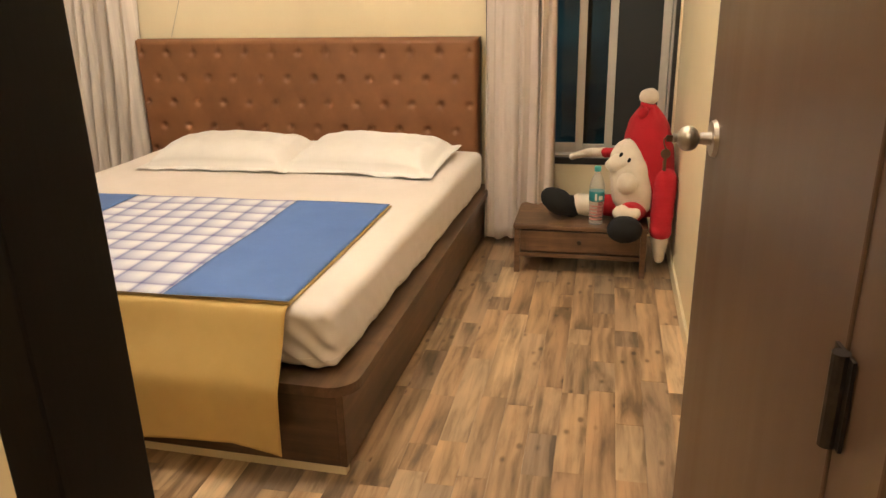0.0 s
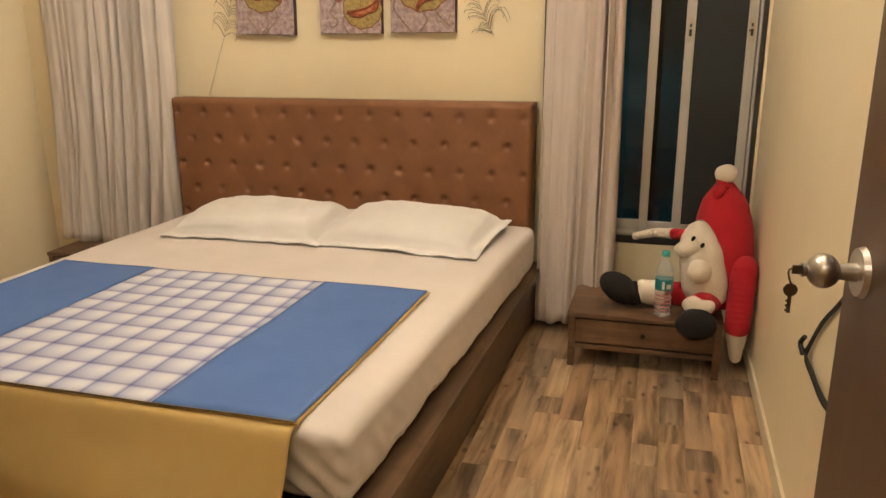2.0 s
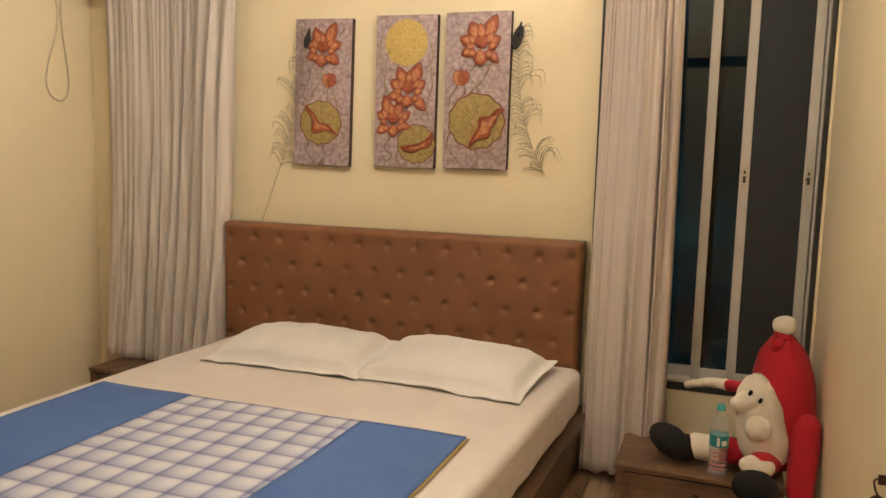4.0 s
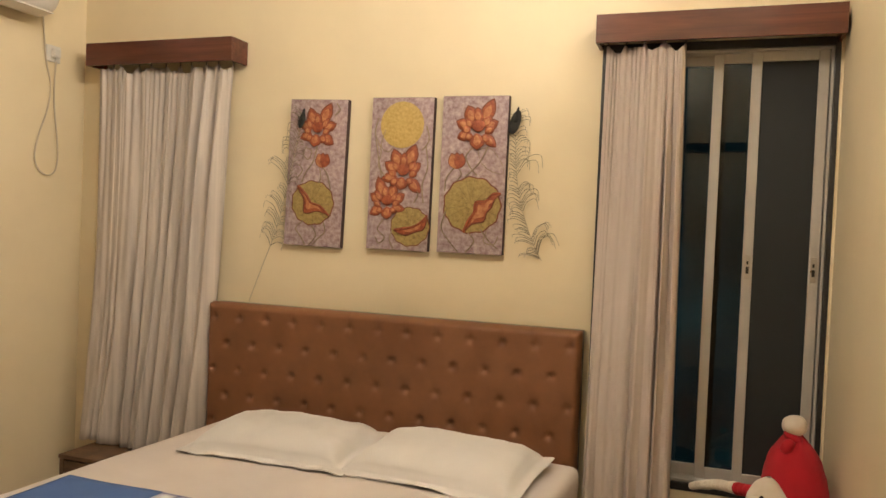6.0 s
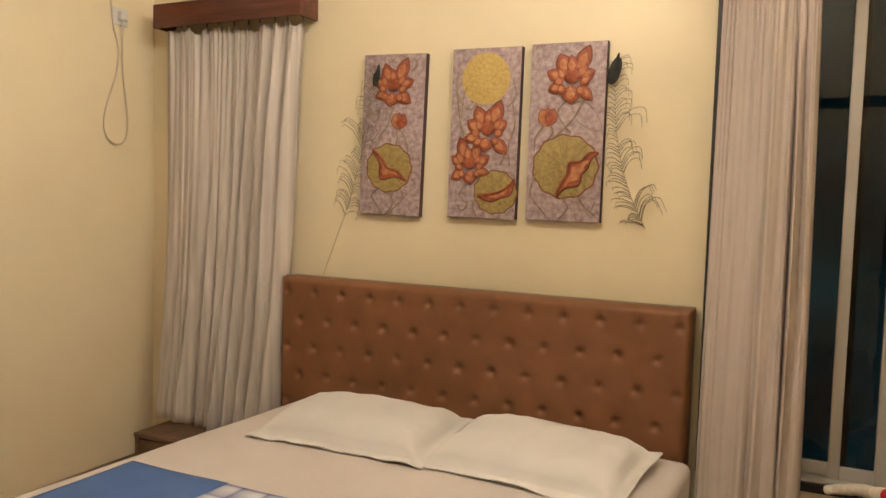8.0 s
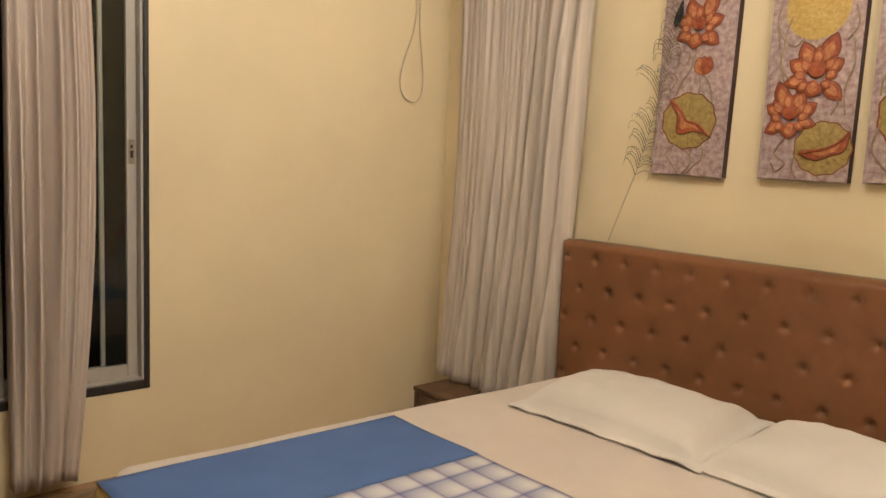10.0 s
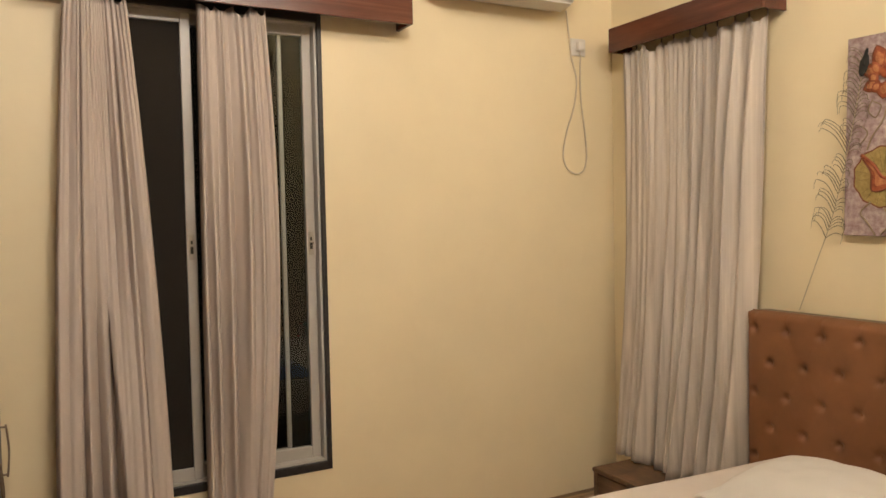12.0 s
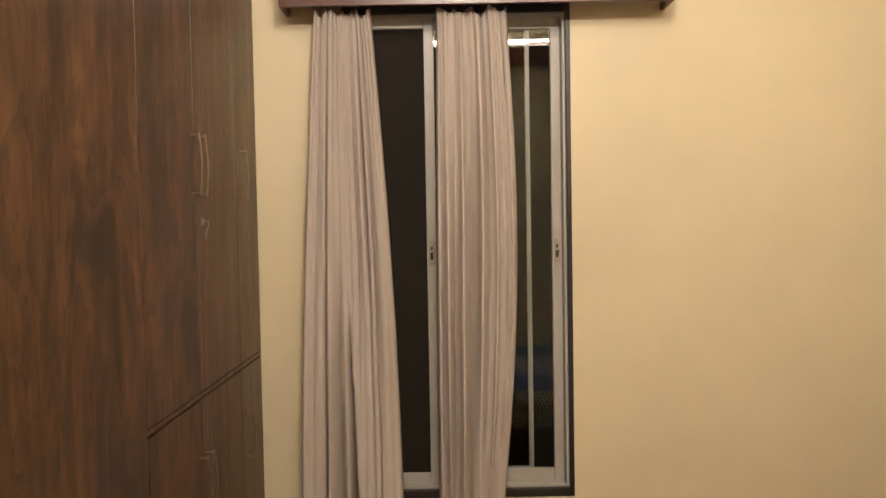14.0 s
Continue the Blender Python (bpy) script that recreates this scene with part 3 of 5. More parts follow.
def curtain(name, label, at, flip, n_folds, amp, top, bottom, z0, z1, lean=0.0, seed=0, mat=None, hooks=8, bulge=0.0, ridge=0.016, slit=None, power=1.0):
    """A gathered curtain; top and bottom: its ends along the wall; at: distance plane; lean: how far the foot comes out."""
    rnd = random.Random(seed)
    ph = [rnd.uniform(0, 6.28) for _ in range(6)]
    widths = [rnd.uniform(0.35, 2.0) for _ in range(n_folds)]
    marks = [sum(widths[:k]) / sum(widths) for k in range(n_folds + 1)]
    tall = [rnd.choice((0.12, 0.3, 0.6, 0.9, 1.35)) * rnd.uniform(0.8, 1.15) for _ in range(n_folds + 1)]
    drift = [rnd.uniform(-0.5, 0.5) for _ in range(n_folds + 1)]
    t = thing(name, (0, 0, 0), label, "curtain")

    def f(u, v):
        s = 1 - (1 - v) ** 1.8
        a0, a1 = top[0] + (bottom[0] - top[0]) * s, top[1] + (bottom[1] - top[1]) * s
        k = 0
        while k < n_folds - 1 and u > marks[k + 1]:
            k += 1
        q = (u - marks[k]) / (marks[k + 1] - marks[k])
        h = tall[k] + (tall[k + 1] - tall[k]) * q
        d = drift[k] + (drift[k + 1] - drift[k]) * q
        w = math.tau * (k + q) + d * 2.2 * v + 2.4 * noise.noise(Vector((u * 2.5, v * 1.7, seed + 9))) * v
        h *= 0.12 + 2.0 * max(0.0, 0.32 + noise.noise(Vector((u * 3.3 + 0.5 * v, v * 1.3, seed + 5))))
        along = a0 + (a1 - a0) * u + (a1 - a0) / n_folds * 0.06 * min(h, 1.3) * math.sin(2 * w + 0.6) + bulge * math.sin(math.pi * v) * u
        dep = amp * h * (0.55 + 0.45 * min(1, v * 5) + 0.2 * v) * (math.sin(w) + 0.16 * math.sin(2 * w + ph[5]))
        crimp = max(0.0, 1 - v / 0.45) ** 1.5
        dep += amp * (0.03 + 0.20 * crimp) * math.sin(2.7 * w + 4 * noise.noise(Vector((u * 6, v * 0.6, seed + 2))))
        dep += amp * 0.9 * noise.noise(Vector((u * n_folds * 0.55 - 0.8 * v, v * 0.9, seed + 21))) + amp * 0.6 * math.sin(5 * u + ph[0] + v) + ridge * noise.noise(Vector((u * n_folds * 1.3 + v * 1.1, v * 1.2, seed))) + lean * v ** power
        dep += amp * 0.35 * max(0.0, noise.noise(Vector((u * n_folds * 0.9 + 2.5 * v, v * 3.0, seed + 13)))) * v
        edge = max(0.0, 1 - min(u, 1 - u) / 0.035)
        dep -= min(0.045, 0.045 + dep) * edge ** 2 * 0.8
        if slit and v > slit[1]:
            # the cloth parts: a deep fold opens towards the hem
            g = (v - slit[1]) / (1 - slit[1])
            ue = slit[0] + 0.17 * g
            if u > ue:
                dep += 0.10 * g ** 0.5 * ((1 - u) / (1 - ue)) ** 0.6
                along -= 0.02 * g * math.exp(-(u - ue) / 0.04)
            else:
                dep -= 0.06 * g ** 0.5 * min(1.0, max(0.0, (u - slit[0] + 0.02) / 0.05))
        z = z1 + (z0 - z1) * v
        if v < 0.1:
            z -= 0.04 * (abs(math.sin(math.pi * hooks * u)) ** 0.7) * (1 - v / 0.1) * (0.75 + 0.4 * math.sin(u * 17 + ph[1]))
        z += (0.010 * math.sin(7 * u + ph[0]) + 0.016 * noise.noise(Vector((u * n_folds * 0.9, 3, seed)))) * v ** 6
        return (at + dep, along, z) if flip else (along, at - dep, z)
    for k in range(hooks + 1):
        u = min(0.995, max(0.005, k / hooks))
        p = Vector(f(u, 0.0))
        part("hook", tube(bmesh.new(), [p + Vector((0, 0, -0.006)), p + Vector((0.003, -0.003, 0.010)), p + Vector((0, 0, 0.030))], 0.0035, 6, 3), M_IRON, t, "dark curtain hook")
    part("fabric", sheet(max(120, n_folds * 16), 40, f, 0.0025), mat or M_CURTAIN, t)
    return t


curtain("curtain", "sheer beige curtain over the corner, fold shade in its colour", YB - 0.085, False, 13, 0.034, (-2.80, -1.93), (-2.775, -1.985), 0.262, 2.368, 0.12, 3, M_CURTAIN_B, 10, 0.0, 0.016, None, 2.2)
curtain("curtain", "beige linen curtain gathered beside the bed", YB - 0.095, False, 8, 0.032, (0.045, 0.385), (0.045, 0.41), 0.05, 2.38, 0.17, 5, None, 4)
curtain("curtain", "beige linen curtain gathered at the window side", XL + 0.085, True, 8, 0.030, (0.765, 0.985), (0.672, 1.09), 0.08, 2.412, 0.05, 8, None, 4, 0.0, 0.016, (0.50, 0.52))
curtain("curtain", "beige linen curtain hanging mid window", XL + 0.085, True, 7, 0.026, (1.255, 1.535), (1.235, 1.47), 0.08, 2.412, 0.04, 11, None, 4, 0.075)

# ---- bed ----
bed = thing("bed", (-0.99, 3.40, 0), "king-size dark walnut platform bed with tufted tan headboard", "bed")
BW, BL = 0.995, 2.242
SKEW = pose(0.036, 0, 0, 0, 0, -1.8)


def plan_slab(bm, x0, x1, y0, y1, z0, z1, r):
    """A slab with two rounded foot corners."""
    pts = [(x0, y1), (x0, y0 + r)] + [(x0 + r - r * math.cos(a), y0 + r - r * math.sin(a)) for a in (math.pi / 2 * k / 8 for k in range(1, 8))] + [(x0 + r, y0)]
    pts += [(x1 - r, y0)] + [(x1 - r + r * math.sin(a), y0 + r - r * math.cos(a)) for a in (math.pi / 2 * k / 8 for k in range(1, 8))] + [(x1, y0 + r), (x1, y1)]
    lo = [bm.verts.new((x, y, z0)) for x, y in pts]
    hi = [bm.verts.new((x, y, z1)) for x, y in pts]
    bm.faces.new(lo[::-1])
    bm.faces.new(hi)
    for i in range(len(pts)):
        j = (i + 1) % len(pts)
        bm.faces.new((lo[i], lo[j], hi[j], hi[i]))
    return bm


part("platform", plan_slab(bmesh.new(), -BW, BW + 0.028, -BL - 0.004, -0.002, 0.272, 0.305, 0.085), M_BED, bed, "walnut platform ledge with rounded corners").matrix_basis = SKEW
part("side_panel", boxes((BW - 0.03, BW - 0.008, -BL + 0.012, -0.002, 0.03, 0.272), bevel=0.002), M_BED, bed).matrix_basis = SKEW
part("side_panel", boxes((-BW + 0.008, -BW + 0.03, -BL + 0.012, -0.002, 0.03, 0.272), bevel=0.002), M_BED, bed).matrix_basis = SKEW
part("foot_panel", boxes((-BW + 0.03, BW - 0.03, -BL + 0.012, -BL + 0.034, 0.03, 0.272), bevel=0.002), M_BEDFOOT, bed).matrix_basis = SKEW
part("plinth", boxes((-BW + 0.03, BW - 0.026, -BL + 0.05, -0.002, 0.0, 0.03)), M_BED, bed).matrix_basis = SKEW
part("foot_strip", boxes((-BW + 0.014, BW - 0.016, -BL + 0.016, -BL + 0.049, 0.0, 0.03)), M_SKIRT, bed, "pale strip under the bed foot").matrix_basis = SKEW

ROWS = [(1.015 - 0.137 * k, k % 2) for k in range(5)]
BUTTONS = [(-0.945 + 0.1575 * i + (0.07875 if odd else 0), z) for z, odd in ROWS for i in range(12 if odd else 13)]


def headboard_face(u, v):
    x, z = -0.99 + 1.98 * u, 0.30 + 0.79 * v
    edge = min(x + 0.99, 0.99 - x, 1.09 - z)
    y = 0.012 + 0.055 * (1 - max(0, 1 - edge / 0.03) ** 2.2) ** 0.5
    dip = 0
    for bx, bz in BUTTONS:
        d2 = (x - bx) ** 2 + (z - bz) ** 2
        if d2 < 0.012:
            ray = 0.5 + 0.5 * math.cos(6 * math.atan2(z - bz, x - bx) + bx * 40)
            dip = max(dip, 0.019 * math.exp(-d2 / 0.00022) + 0.0035 * ray * math.exp(-d2 / 0.0009) + 0.0028 * math.exp(-d2 / 0.0020))
    p, q = ((x - BUTTONS[0][0]) / 0.1575 + (z - 1.015) / 0.274), ((x - BUTTONS[0][0]) / 0.1575 - (z - 1.015) / 0.274)
    for w in (p, q):
        k = abs(w - round(w))
        if 0.40 < z < 1.03:
            dip += 0.0006 * math.exp(-(k / 0.05) ** 2)
    if z > 1.015:
        k = (x - BUTTONS[0][0]) / 0.1575
        dip += 0.0055 * math.exp(-((k - round(k)) * 0.1575 / 0.005) ** 2) * min(1, (z - 1.015) / 0.02)
    dip -= 0.0012 * noise.noise(Vector((x * 14, z * 14, 2)))
    return (x, -(y - dip), z)


head = part("headboard", sheet(264, 106, headboard_face, 0.0), M_LEATHER, bed, "button-tufted tan leatherette headboard")
part("back_board", boxes((-0.985, 0.985, -0.012, 0.075, 0.02, 1.085)), M_BED, head)
stud = bmesh.new()
ball(stud, (0, 0, 0), 0.0062, (1, 0.45, 1), n=6)
stud_mesh = mesh_of("button", stud, M_LEATHER, True)
for bx, bz in BUTTONS:
    o = new("button", stud_mesh)
    o.parent = head
    o.location = (bx, -0.0445, bz)


def sheet_bend(p):
    q = Vector((p.x * 3, p.y * 3, p.z * 3))
    p = p + Vector((noise.noise(q + Vector((3, 1, 5))), noise.noise(q + Vector((8, 2, 1))), noise.noise(q * 0.7))) * 0.005
    low = max(0.0, min(1.0, (0.08 - p.z) / 0.12))
    if abs(p.x) > 0.87:
        g = 0.010 * noise.noise(Vector((2, p.y * 11 + p.z * 6, p.z * 4))) + 0.006 * noise.noise(Vector((5, p.y * 31 + p.z * 17, p.z * 9)))
        p.x += math.copysign(g * low, p.x)
    if p.y < -1.0:
        near = max(0.0, 1 - (0.915 - abs(p.x)) / 0.38)
        ridge = math.sin(95 * (abs(p.x) * 0.75 + p.z * 1.0) + 3 * noise.noise(q * 2))
        p.y -= (0.010 * ridge * near + 0.004 * noise.noise(Vector((p.x * 14, 1, p.z * 9)))) * max(low, 0.25)
    p.z += 0.0025 * noise.noise(Vector((p.x * 9, p.y * 4, 7)))
    if p.z < -0.06 and (abs(p.x) > 0.87 or p.y < -1.0):
        p.z += 0.010 * (0.4 + noise.noise(Vector((p.x * 8, p.y * 8, 3))))
    return p


mat_bed = new("mattress")
part("core", boxes((-0.88, 0.88, -1.0, 1.0, -0.1, 0.085), bevel=0.02), M_PILLOW, mat_bed)
part("fitted_sheet", soft_box((1.83, 2.08, 0.205), 0.040, 96, sheet_bend), M_SHEET, mat_bed, "white cotton sheet tucked under the mattress", True)
tagged(mat_bed, "thick mattress in a tucked white cotton sheet", "mattress")
mat_bed.matrix_basis = pose(-0.935, 2.288, 0.305 + 0.1025, 0, 0, -3.0)


def pillow(place, turn, tilt, seed, label):
    def bend(p):
        ax, ay = abs(p.x) / 0.395, abs(p.y) / 0.27
        cx, cy = min(1, ax / 0.90), min(1, ay / 0.86)
        puff = max(0.0, (1 - cx ** 5) * (1 - cy ** 4)) ** 0.5
        crease = noise.noise(Vector((p.x * 5 + seed, p.y * 5, seed)))
        folds = max(0.0, noise.noise(Vector((p.x * 9 + p.y * 14, p.y * 7 - p.x * 4, seed + 3)))) * (cx * cy)
        q = Vector((p.x, p.y, math.copysign(0.003 + 0.088 * puff, p.z) if abs(p.z) > 0.03 else p.z * 0.06))
        q.x *= 1 - 0.030 * (1 - ay * ay)
        q.y *= 1 - 0.045 * (1 - ax * ax)
        q.z += (0.014 * crease + 0.007 * noise.noise(Vector((p.x * 17 + seed, p.y * 12, seed)))) * (0.15 + puff) - 0.012 * folds * puff
        if q.z < 0:
            q.z *= 0.35
        rim = max(0.0, max(ax / 0.90, ay / 0.86) - 1)
        q.z += -0.006 * min(1, rim * 12) + 0.010 * rim * 8 * noise.noise(Vector((p.x * 11, p.y * 11, seed + 6)))
        return q
    ob = part("pillow", soft_box((0.79, 0.54, 0.10), 0.008, 46, bend), M_PILLOW, None, "", True)
    tagged(ob, label, "pillow", "pillows on the bed")
    ob.matrix_basis = pose(*place, tilt, 0, turn)
    return ob


pillow((-1.235, 2.93, 0.546), 2, 4.5, 1.3, "plump white cotton pillow lying against the headboard")
pillow((-0.475, 2.93, 0.548), -5, 4.5, 7.7, "plump white cotton pillow overlapping its neighbour")

# ---- runner over the foot of the bed ----
runner = thing("bed_runner", (0, 0, 0), "blue and checked bed runner with mustard lining over the foot", "bed runner")
Z_TOP = 0.512


def lie(x, y, lift):
    return Z_TOP + lift + 0.004 * noise.noise(Vector((x * 3, y * 3, 4)))


def panel(x0, x1, lift, d=0.0):
    def f(u, v):
        x = x0 + (x1 - x0) * u
        y = 1.216 + 0.998 * v + 0.012 * (x + 0.98) * 0 + 0.008 * noise.noise(Vector((x * 4, v * 2, 1)))
        x += 0.028 * (v - 0.5)
        return (x, y, lie(x, y, lift))
    return sheet(int(40 * abs(x1 - x0)) + 4, 30, f, 0.003)


part("blue_panel", panel(-0.600, -0.198, 0.011), M_BLUE, runner, "plain blue cotton panel")
part("check_panel", panel(-1.340, -0.600, 0.010), M_CHECK, runner, "white and blue checked cotton panel")
part("blue_panel", panel(-1.775, -1.340, 0.011), M_BLUE, runner)
part("lining", panel(-1.79, -0.190, 0.004), M_GOLD, runner, "mustard cotton lining showing at the hem")
DROP = spline([(0, 1.234, 0.505), (0, 1.212, 0.508), (0, 1.198, 0.490), (0, 1.172, 0.42), (0, 1.142, 0.355), (0, 1.120, 0.30), (0, 1.112, 0.24), (0, 1.109, 0.18), (0, 1.106, 0.105)], 5)


def hang(u, v):
    k = v * (len(DROP) - 1)
    i = min(int(k), len(DROP) - 2)
    p = DROP[i].lerp(DROP[i + 1], k - i)
    x = -1.775 + (1.565 - 0.006 * v) * u
    wave = v * v
    y = p.y - wave * (0.012 + 0.012 * math.sin(11 * u + 1.0) + 0.006 * math.sin(23 * u)) - 0.004 * noise.noise(Vector((x * 5, v * 4, 3)))
    y -= (x + 0.98) * 0.031 * min(1.0, v * 1.6)
    z = p.z - wave * (0.035 * max(0, u - 0.9) / 0.1 + 0.010 * math.sin(9 * u + 2) - 0.008)
    return (x, y, z)


part("hanging_end", sheet(110, 44, hang, 0.003), M_GOLD, runner, "mustard cotton end hanging over the bed foot")
pip = bmesh.new()
tube(pip, [(-1.77 + 1.565 * i / 12, 1.214, lie(-1.77 + 1.565 * i / 12, 1.214, 0.011)) for i in range(13)], 0.0022, 6)
part("piping", pip, M_PIPING, runner, "dark olive edge piping")
hem = bmesh.new()
tube(hem, [(-0.204 + 0.028 * (i / 10), 1.214 + 1.0 * i / 10, lie(-0.2, 1.21 + i / 10, 0.005)) for i in range(11)], 0.0016, 6)
part("hem", hem, M_HEM, runner, "folded mustard hem")


# ---- nightstands ----
def nightstand(place, label):
    t = thing("nightstand", place, label, "nightstand", "nightstands beside the bed")
    w, d, h = 0.64, 0.42, 0.250
    part("top", boxes((0, w, 0, d, h - 0.022, h), bevel=0.004), M_STAND, t)
    part("drawer_front", boxes((0.035, w - 0.035, 0.008, 0.026, 0.115, h - 0.030), bevel=0.003), M_STAND, t)
    part("carcass", boxes((0.028, w - 0.028, 0.030, d - 0.01, 0.105, h - 0.0225), bevel=0.001), M_STAND, t)
    part("rail", boxes((0.034, w - 0.034, 0.006, 0.030, 0.085, 0.105), bevel=0.002), M_STAND, t)
    for x in (0.006, w - 0.034):
        for y in (0.004, d - 0.034):
            part("leg", boxes((x, x + 0.028, y, y + 0.028, 0, h - 0.022), bevel=0.002), M_STAND, t)
    kb = bmesh.new()
    cyl(kb, (w / 2, 0.008, 0.17), (w / 2, -0.004, 0.17), 0.009, 0.011, 16)
    part("drawer_knob", kb, M_IRON, t, "small dark drawer knob")
    return t


nightstand((0.248, 2.845, 0), "low rustic brown wooden nightstand under the window")
nightstand((-2.685, 3.06, 0), "low rustic brown wooden nightstand in the corner")

# ---- wardrobe ----
ward = thing("wardrobe", (-3.0, YD, 0), "tall dark brown laminate wardrobe with bar handles", "wardrobe")
FY = 0.331
part("body", boxes((0.004, 2.02, 0.004, FY - 0.022, 0, ZC - 0.004)), M_WARD, ward)


def door_panel(x0, x1, z0, z1, mat, handles):
    d = part("door", boxes((x0 + 0.002, x1 - 0.002, FY - 0.020, FY, z0, z1), bevel=0.0025), mat, ward)
    for hx, h0, h1 in handles:
        bm = bmesh.new()
        tube(bm, [(hx, FY + 0.026, h0 - 0.008), (hx, FY + 0.030, h0 + 0.03), (hx, FY + 0.033, (h0 + h1) / 2), (hx, FY + 0.030, h1 - 0.03), (hx, FY + 0.026, h1 + 0.008)], 0.0036, 8)
        cyl(bm, (hx, FY, h0), (hx, FY + 0.028, h0), 0.0036, n=10)
        cyl(bm, (hx, FY, h1), (hx, FY + 0.028, h1), 0.0036, n=10)
        part("handle", bm, M_HANDLE, d, "slim curved nickel bar handle")
    return d


GAP = 1.012
door_panel(0.036, 0.334, GAP + 0.010, ZC - 0.01, M_WARD_B, [(0.275, 1.645, 1.825)])
door_panel(0.334, 0.805, GAP + 0.010, ZC - 0.01, M_WARD_B, [(0.775, 1.645, 1.825)])
door_panel(0.805, 1.240, GAP + 0.010, ZC - 0.01, M_WARD, [(0.835, 1.645, 1.825)])
door_panel(0.036, 0.334, 0.06, GAP - 0.016, M_WARD_B, [(0.275, 0.655, 0.822)])
door_panel(0.334, 0.805, 0.06, GAP - 0.016, M_WARD_B, [(0.775, 0.655, 0.822)])
door_panel(0.805, 1.240, 0.06, GAP - 0.016, M_WARD, [(0.835, 0.655, 0.822)])
door_panel(1.240, 2.02, 0.06, ZC - 0.01, M_WARD, [])
part("rail", boxes((0.036, 1.240, FY - 0.020, FY - 0.003, GAP - 0.010, GAP + 0.005), bevel=0.0015), M_WARD_B, ward)
part("filler", boxes((0.004, 0.034, FY - 0.022, FY - 0.004, 0, ZC - 0.004)), M_WARD_B, ward)

# ---- added lamp on the ceiling, out of view ----
lamp = thing("added_ceiling_lamp", (-0.65, 1.42, ZC), "round white ceiling lamp, unseen, added to brighten the room", "ceiling lamp")
lb = bmesh.new()
cyl(lb, (0, 0, -0.045), (0, 0, 0), 0.20, 0.19, 40)
part("housing", lb, M_WHITEPL, lamp)
lb = bmesh.new()
cyl(lb, (0, 0, -0.052), (0, 0, -0.0455), 0.175, 0.18, 40)
part("diffuser", lb, M_LAMP, lamp, "glowing white diffuser")

lk = bmesh.new()
cyl(lk, (0.753, FY, 1.56), (0.753, FY + 0.006, 1.56), 0.011, n=16)
tube(lk, [(0.753, FY + 0.006, 1.56), (0.753, FY + 0.02, 1.558), (0.753, FY + 0.022, 1.545), (0.757, FY + 0.014, 1.525), (0.750, FY + 0.012, 1.505), (0.744, FY + 0.014, 1.525), (0.753, FY + 0.022, 1.545)], 0.0018, 6)
part("lock", lk, M_STEEL, ward, "small round lock with a key ring")

cove = thing("cove_light", (XR, 1.68, 3.0), "dark wooden cove box with a lit tube lamp", "cove light")
part("front_board", boxes((-0.150, -0.130, -1.04, 1.04, 0.0, 0.17), bevel=0.002), M_PELMET, cove)
part("bottom_board", boxes((-0.130, 0.0, -1.04, 1.04, 0.0, 0.018)), M_PELMET, cove)
for ey in (-1.04, 1.022):
    part("end_board", boxes((-0.130, 0.0, ey, ey + 0.018, 0.018, 0.10)), M_PELMET, cove)
part("batten", boxes((-0.10, -0.045, -0.99, 0.99, 0.018, 0.160), bevel=0.004), M_WHITEPL, cove)
tb = bmesh.new()
cyl(tb, (-0.073, -0.96, 0.190), (-0.073, 0.96, 0.190), 0.013, n=16)
part("tube", tb, M_LAMP, cove, "glowing tube")
for ey in (-0.98, 0.98):
    part("end_cap", boxes((-0.092, -0.054, ey - 0.018, ey + 0.018, 0.155, 0.208), bevel=0.003), M_WHITEPL, cove)

# ---- paintings ----
def outline_fan(bm, pts, y0, dome, mat_index=0, heart=None):
    """A slightly domed relief over a flat outline in the x, z plane."""
    c = Vector((sum(p[0] for p in pts) / len(pts), y0 - dome, sum(p[1] for p in pts) / len(pts)))
    mid = bm.verts.new(c)
    ring = [bm.verts.new((p[0], y0, p[1])) for p in pts]
    half = [bm.verts.new((p[0] * 0.6 + c.x * 0.4, y0 - dome * 0.8, p[1] * 0.6 + c.z * 0.4)) for p in pts]
    n = len(pts)
    for i in range(n):
        j = (i + 1) % n
        for f, m in ((bm.faces.new((ring[i], ring[j], half[j], half[i])), mat_index), (bm.faces.new((half[i], half[j], mid)), mat_index if heart is None else heart)):
            f.material_index, f.smooth = m, True


def petal(cx, cz, ang, length, width, tip=0.25, n=9):
    """Outline of a pointed petal that grows from (cx, cz) in the direction ang (degrees, 90 is up)."""
    a = radians(ang)
    d, s = Vector((math.cos(a), math.sin(a))), Vector((-math.sin(a), math.cos(a)))
    side = []
    for i in range(1, n):
        t = i / n
        w = width * 0.5 * math.sin(math.pi * t ** 1.15) ** 0.7 * (1 - tip * t)
        side.append((t, w))
    o = Vector((cx, cz))
    pts = [o] + [o + d * length * t + s * w for t, w in side] + [o + d * length * 1.03] + [o + d * length * t - s * w for t, w in reversed(side)]
    return [(p.x, p.y) for p in pts]


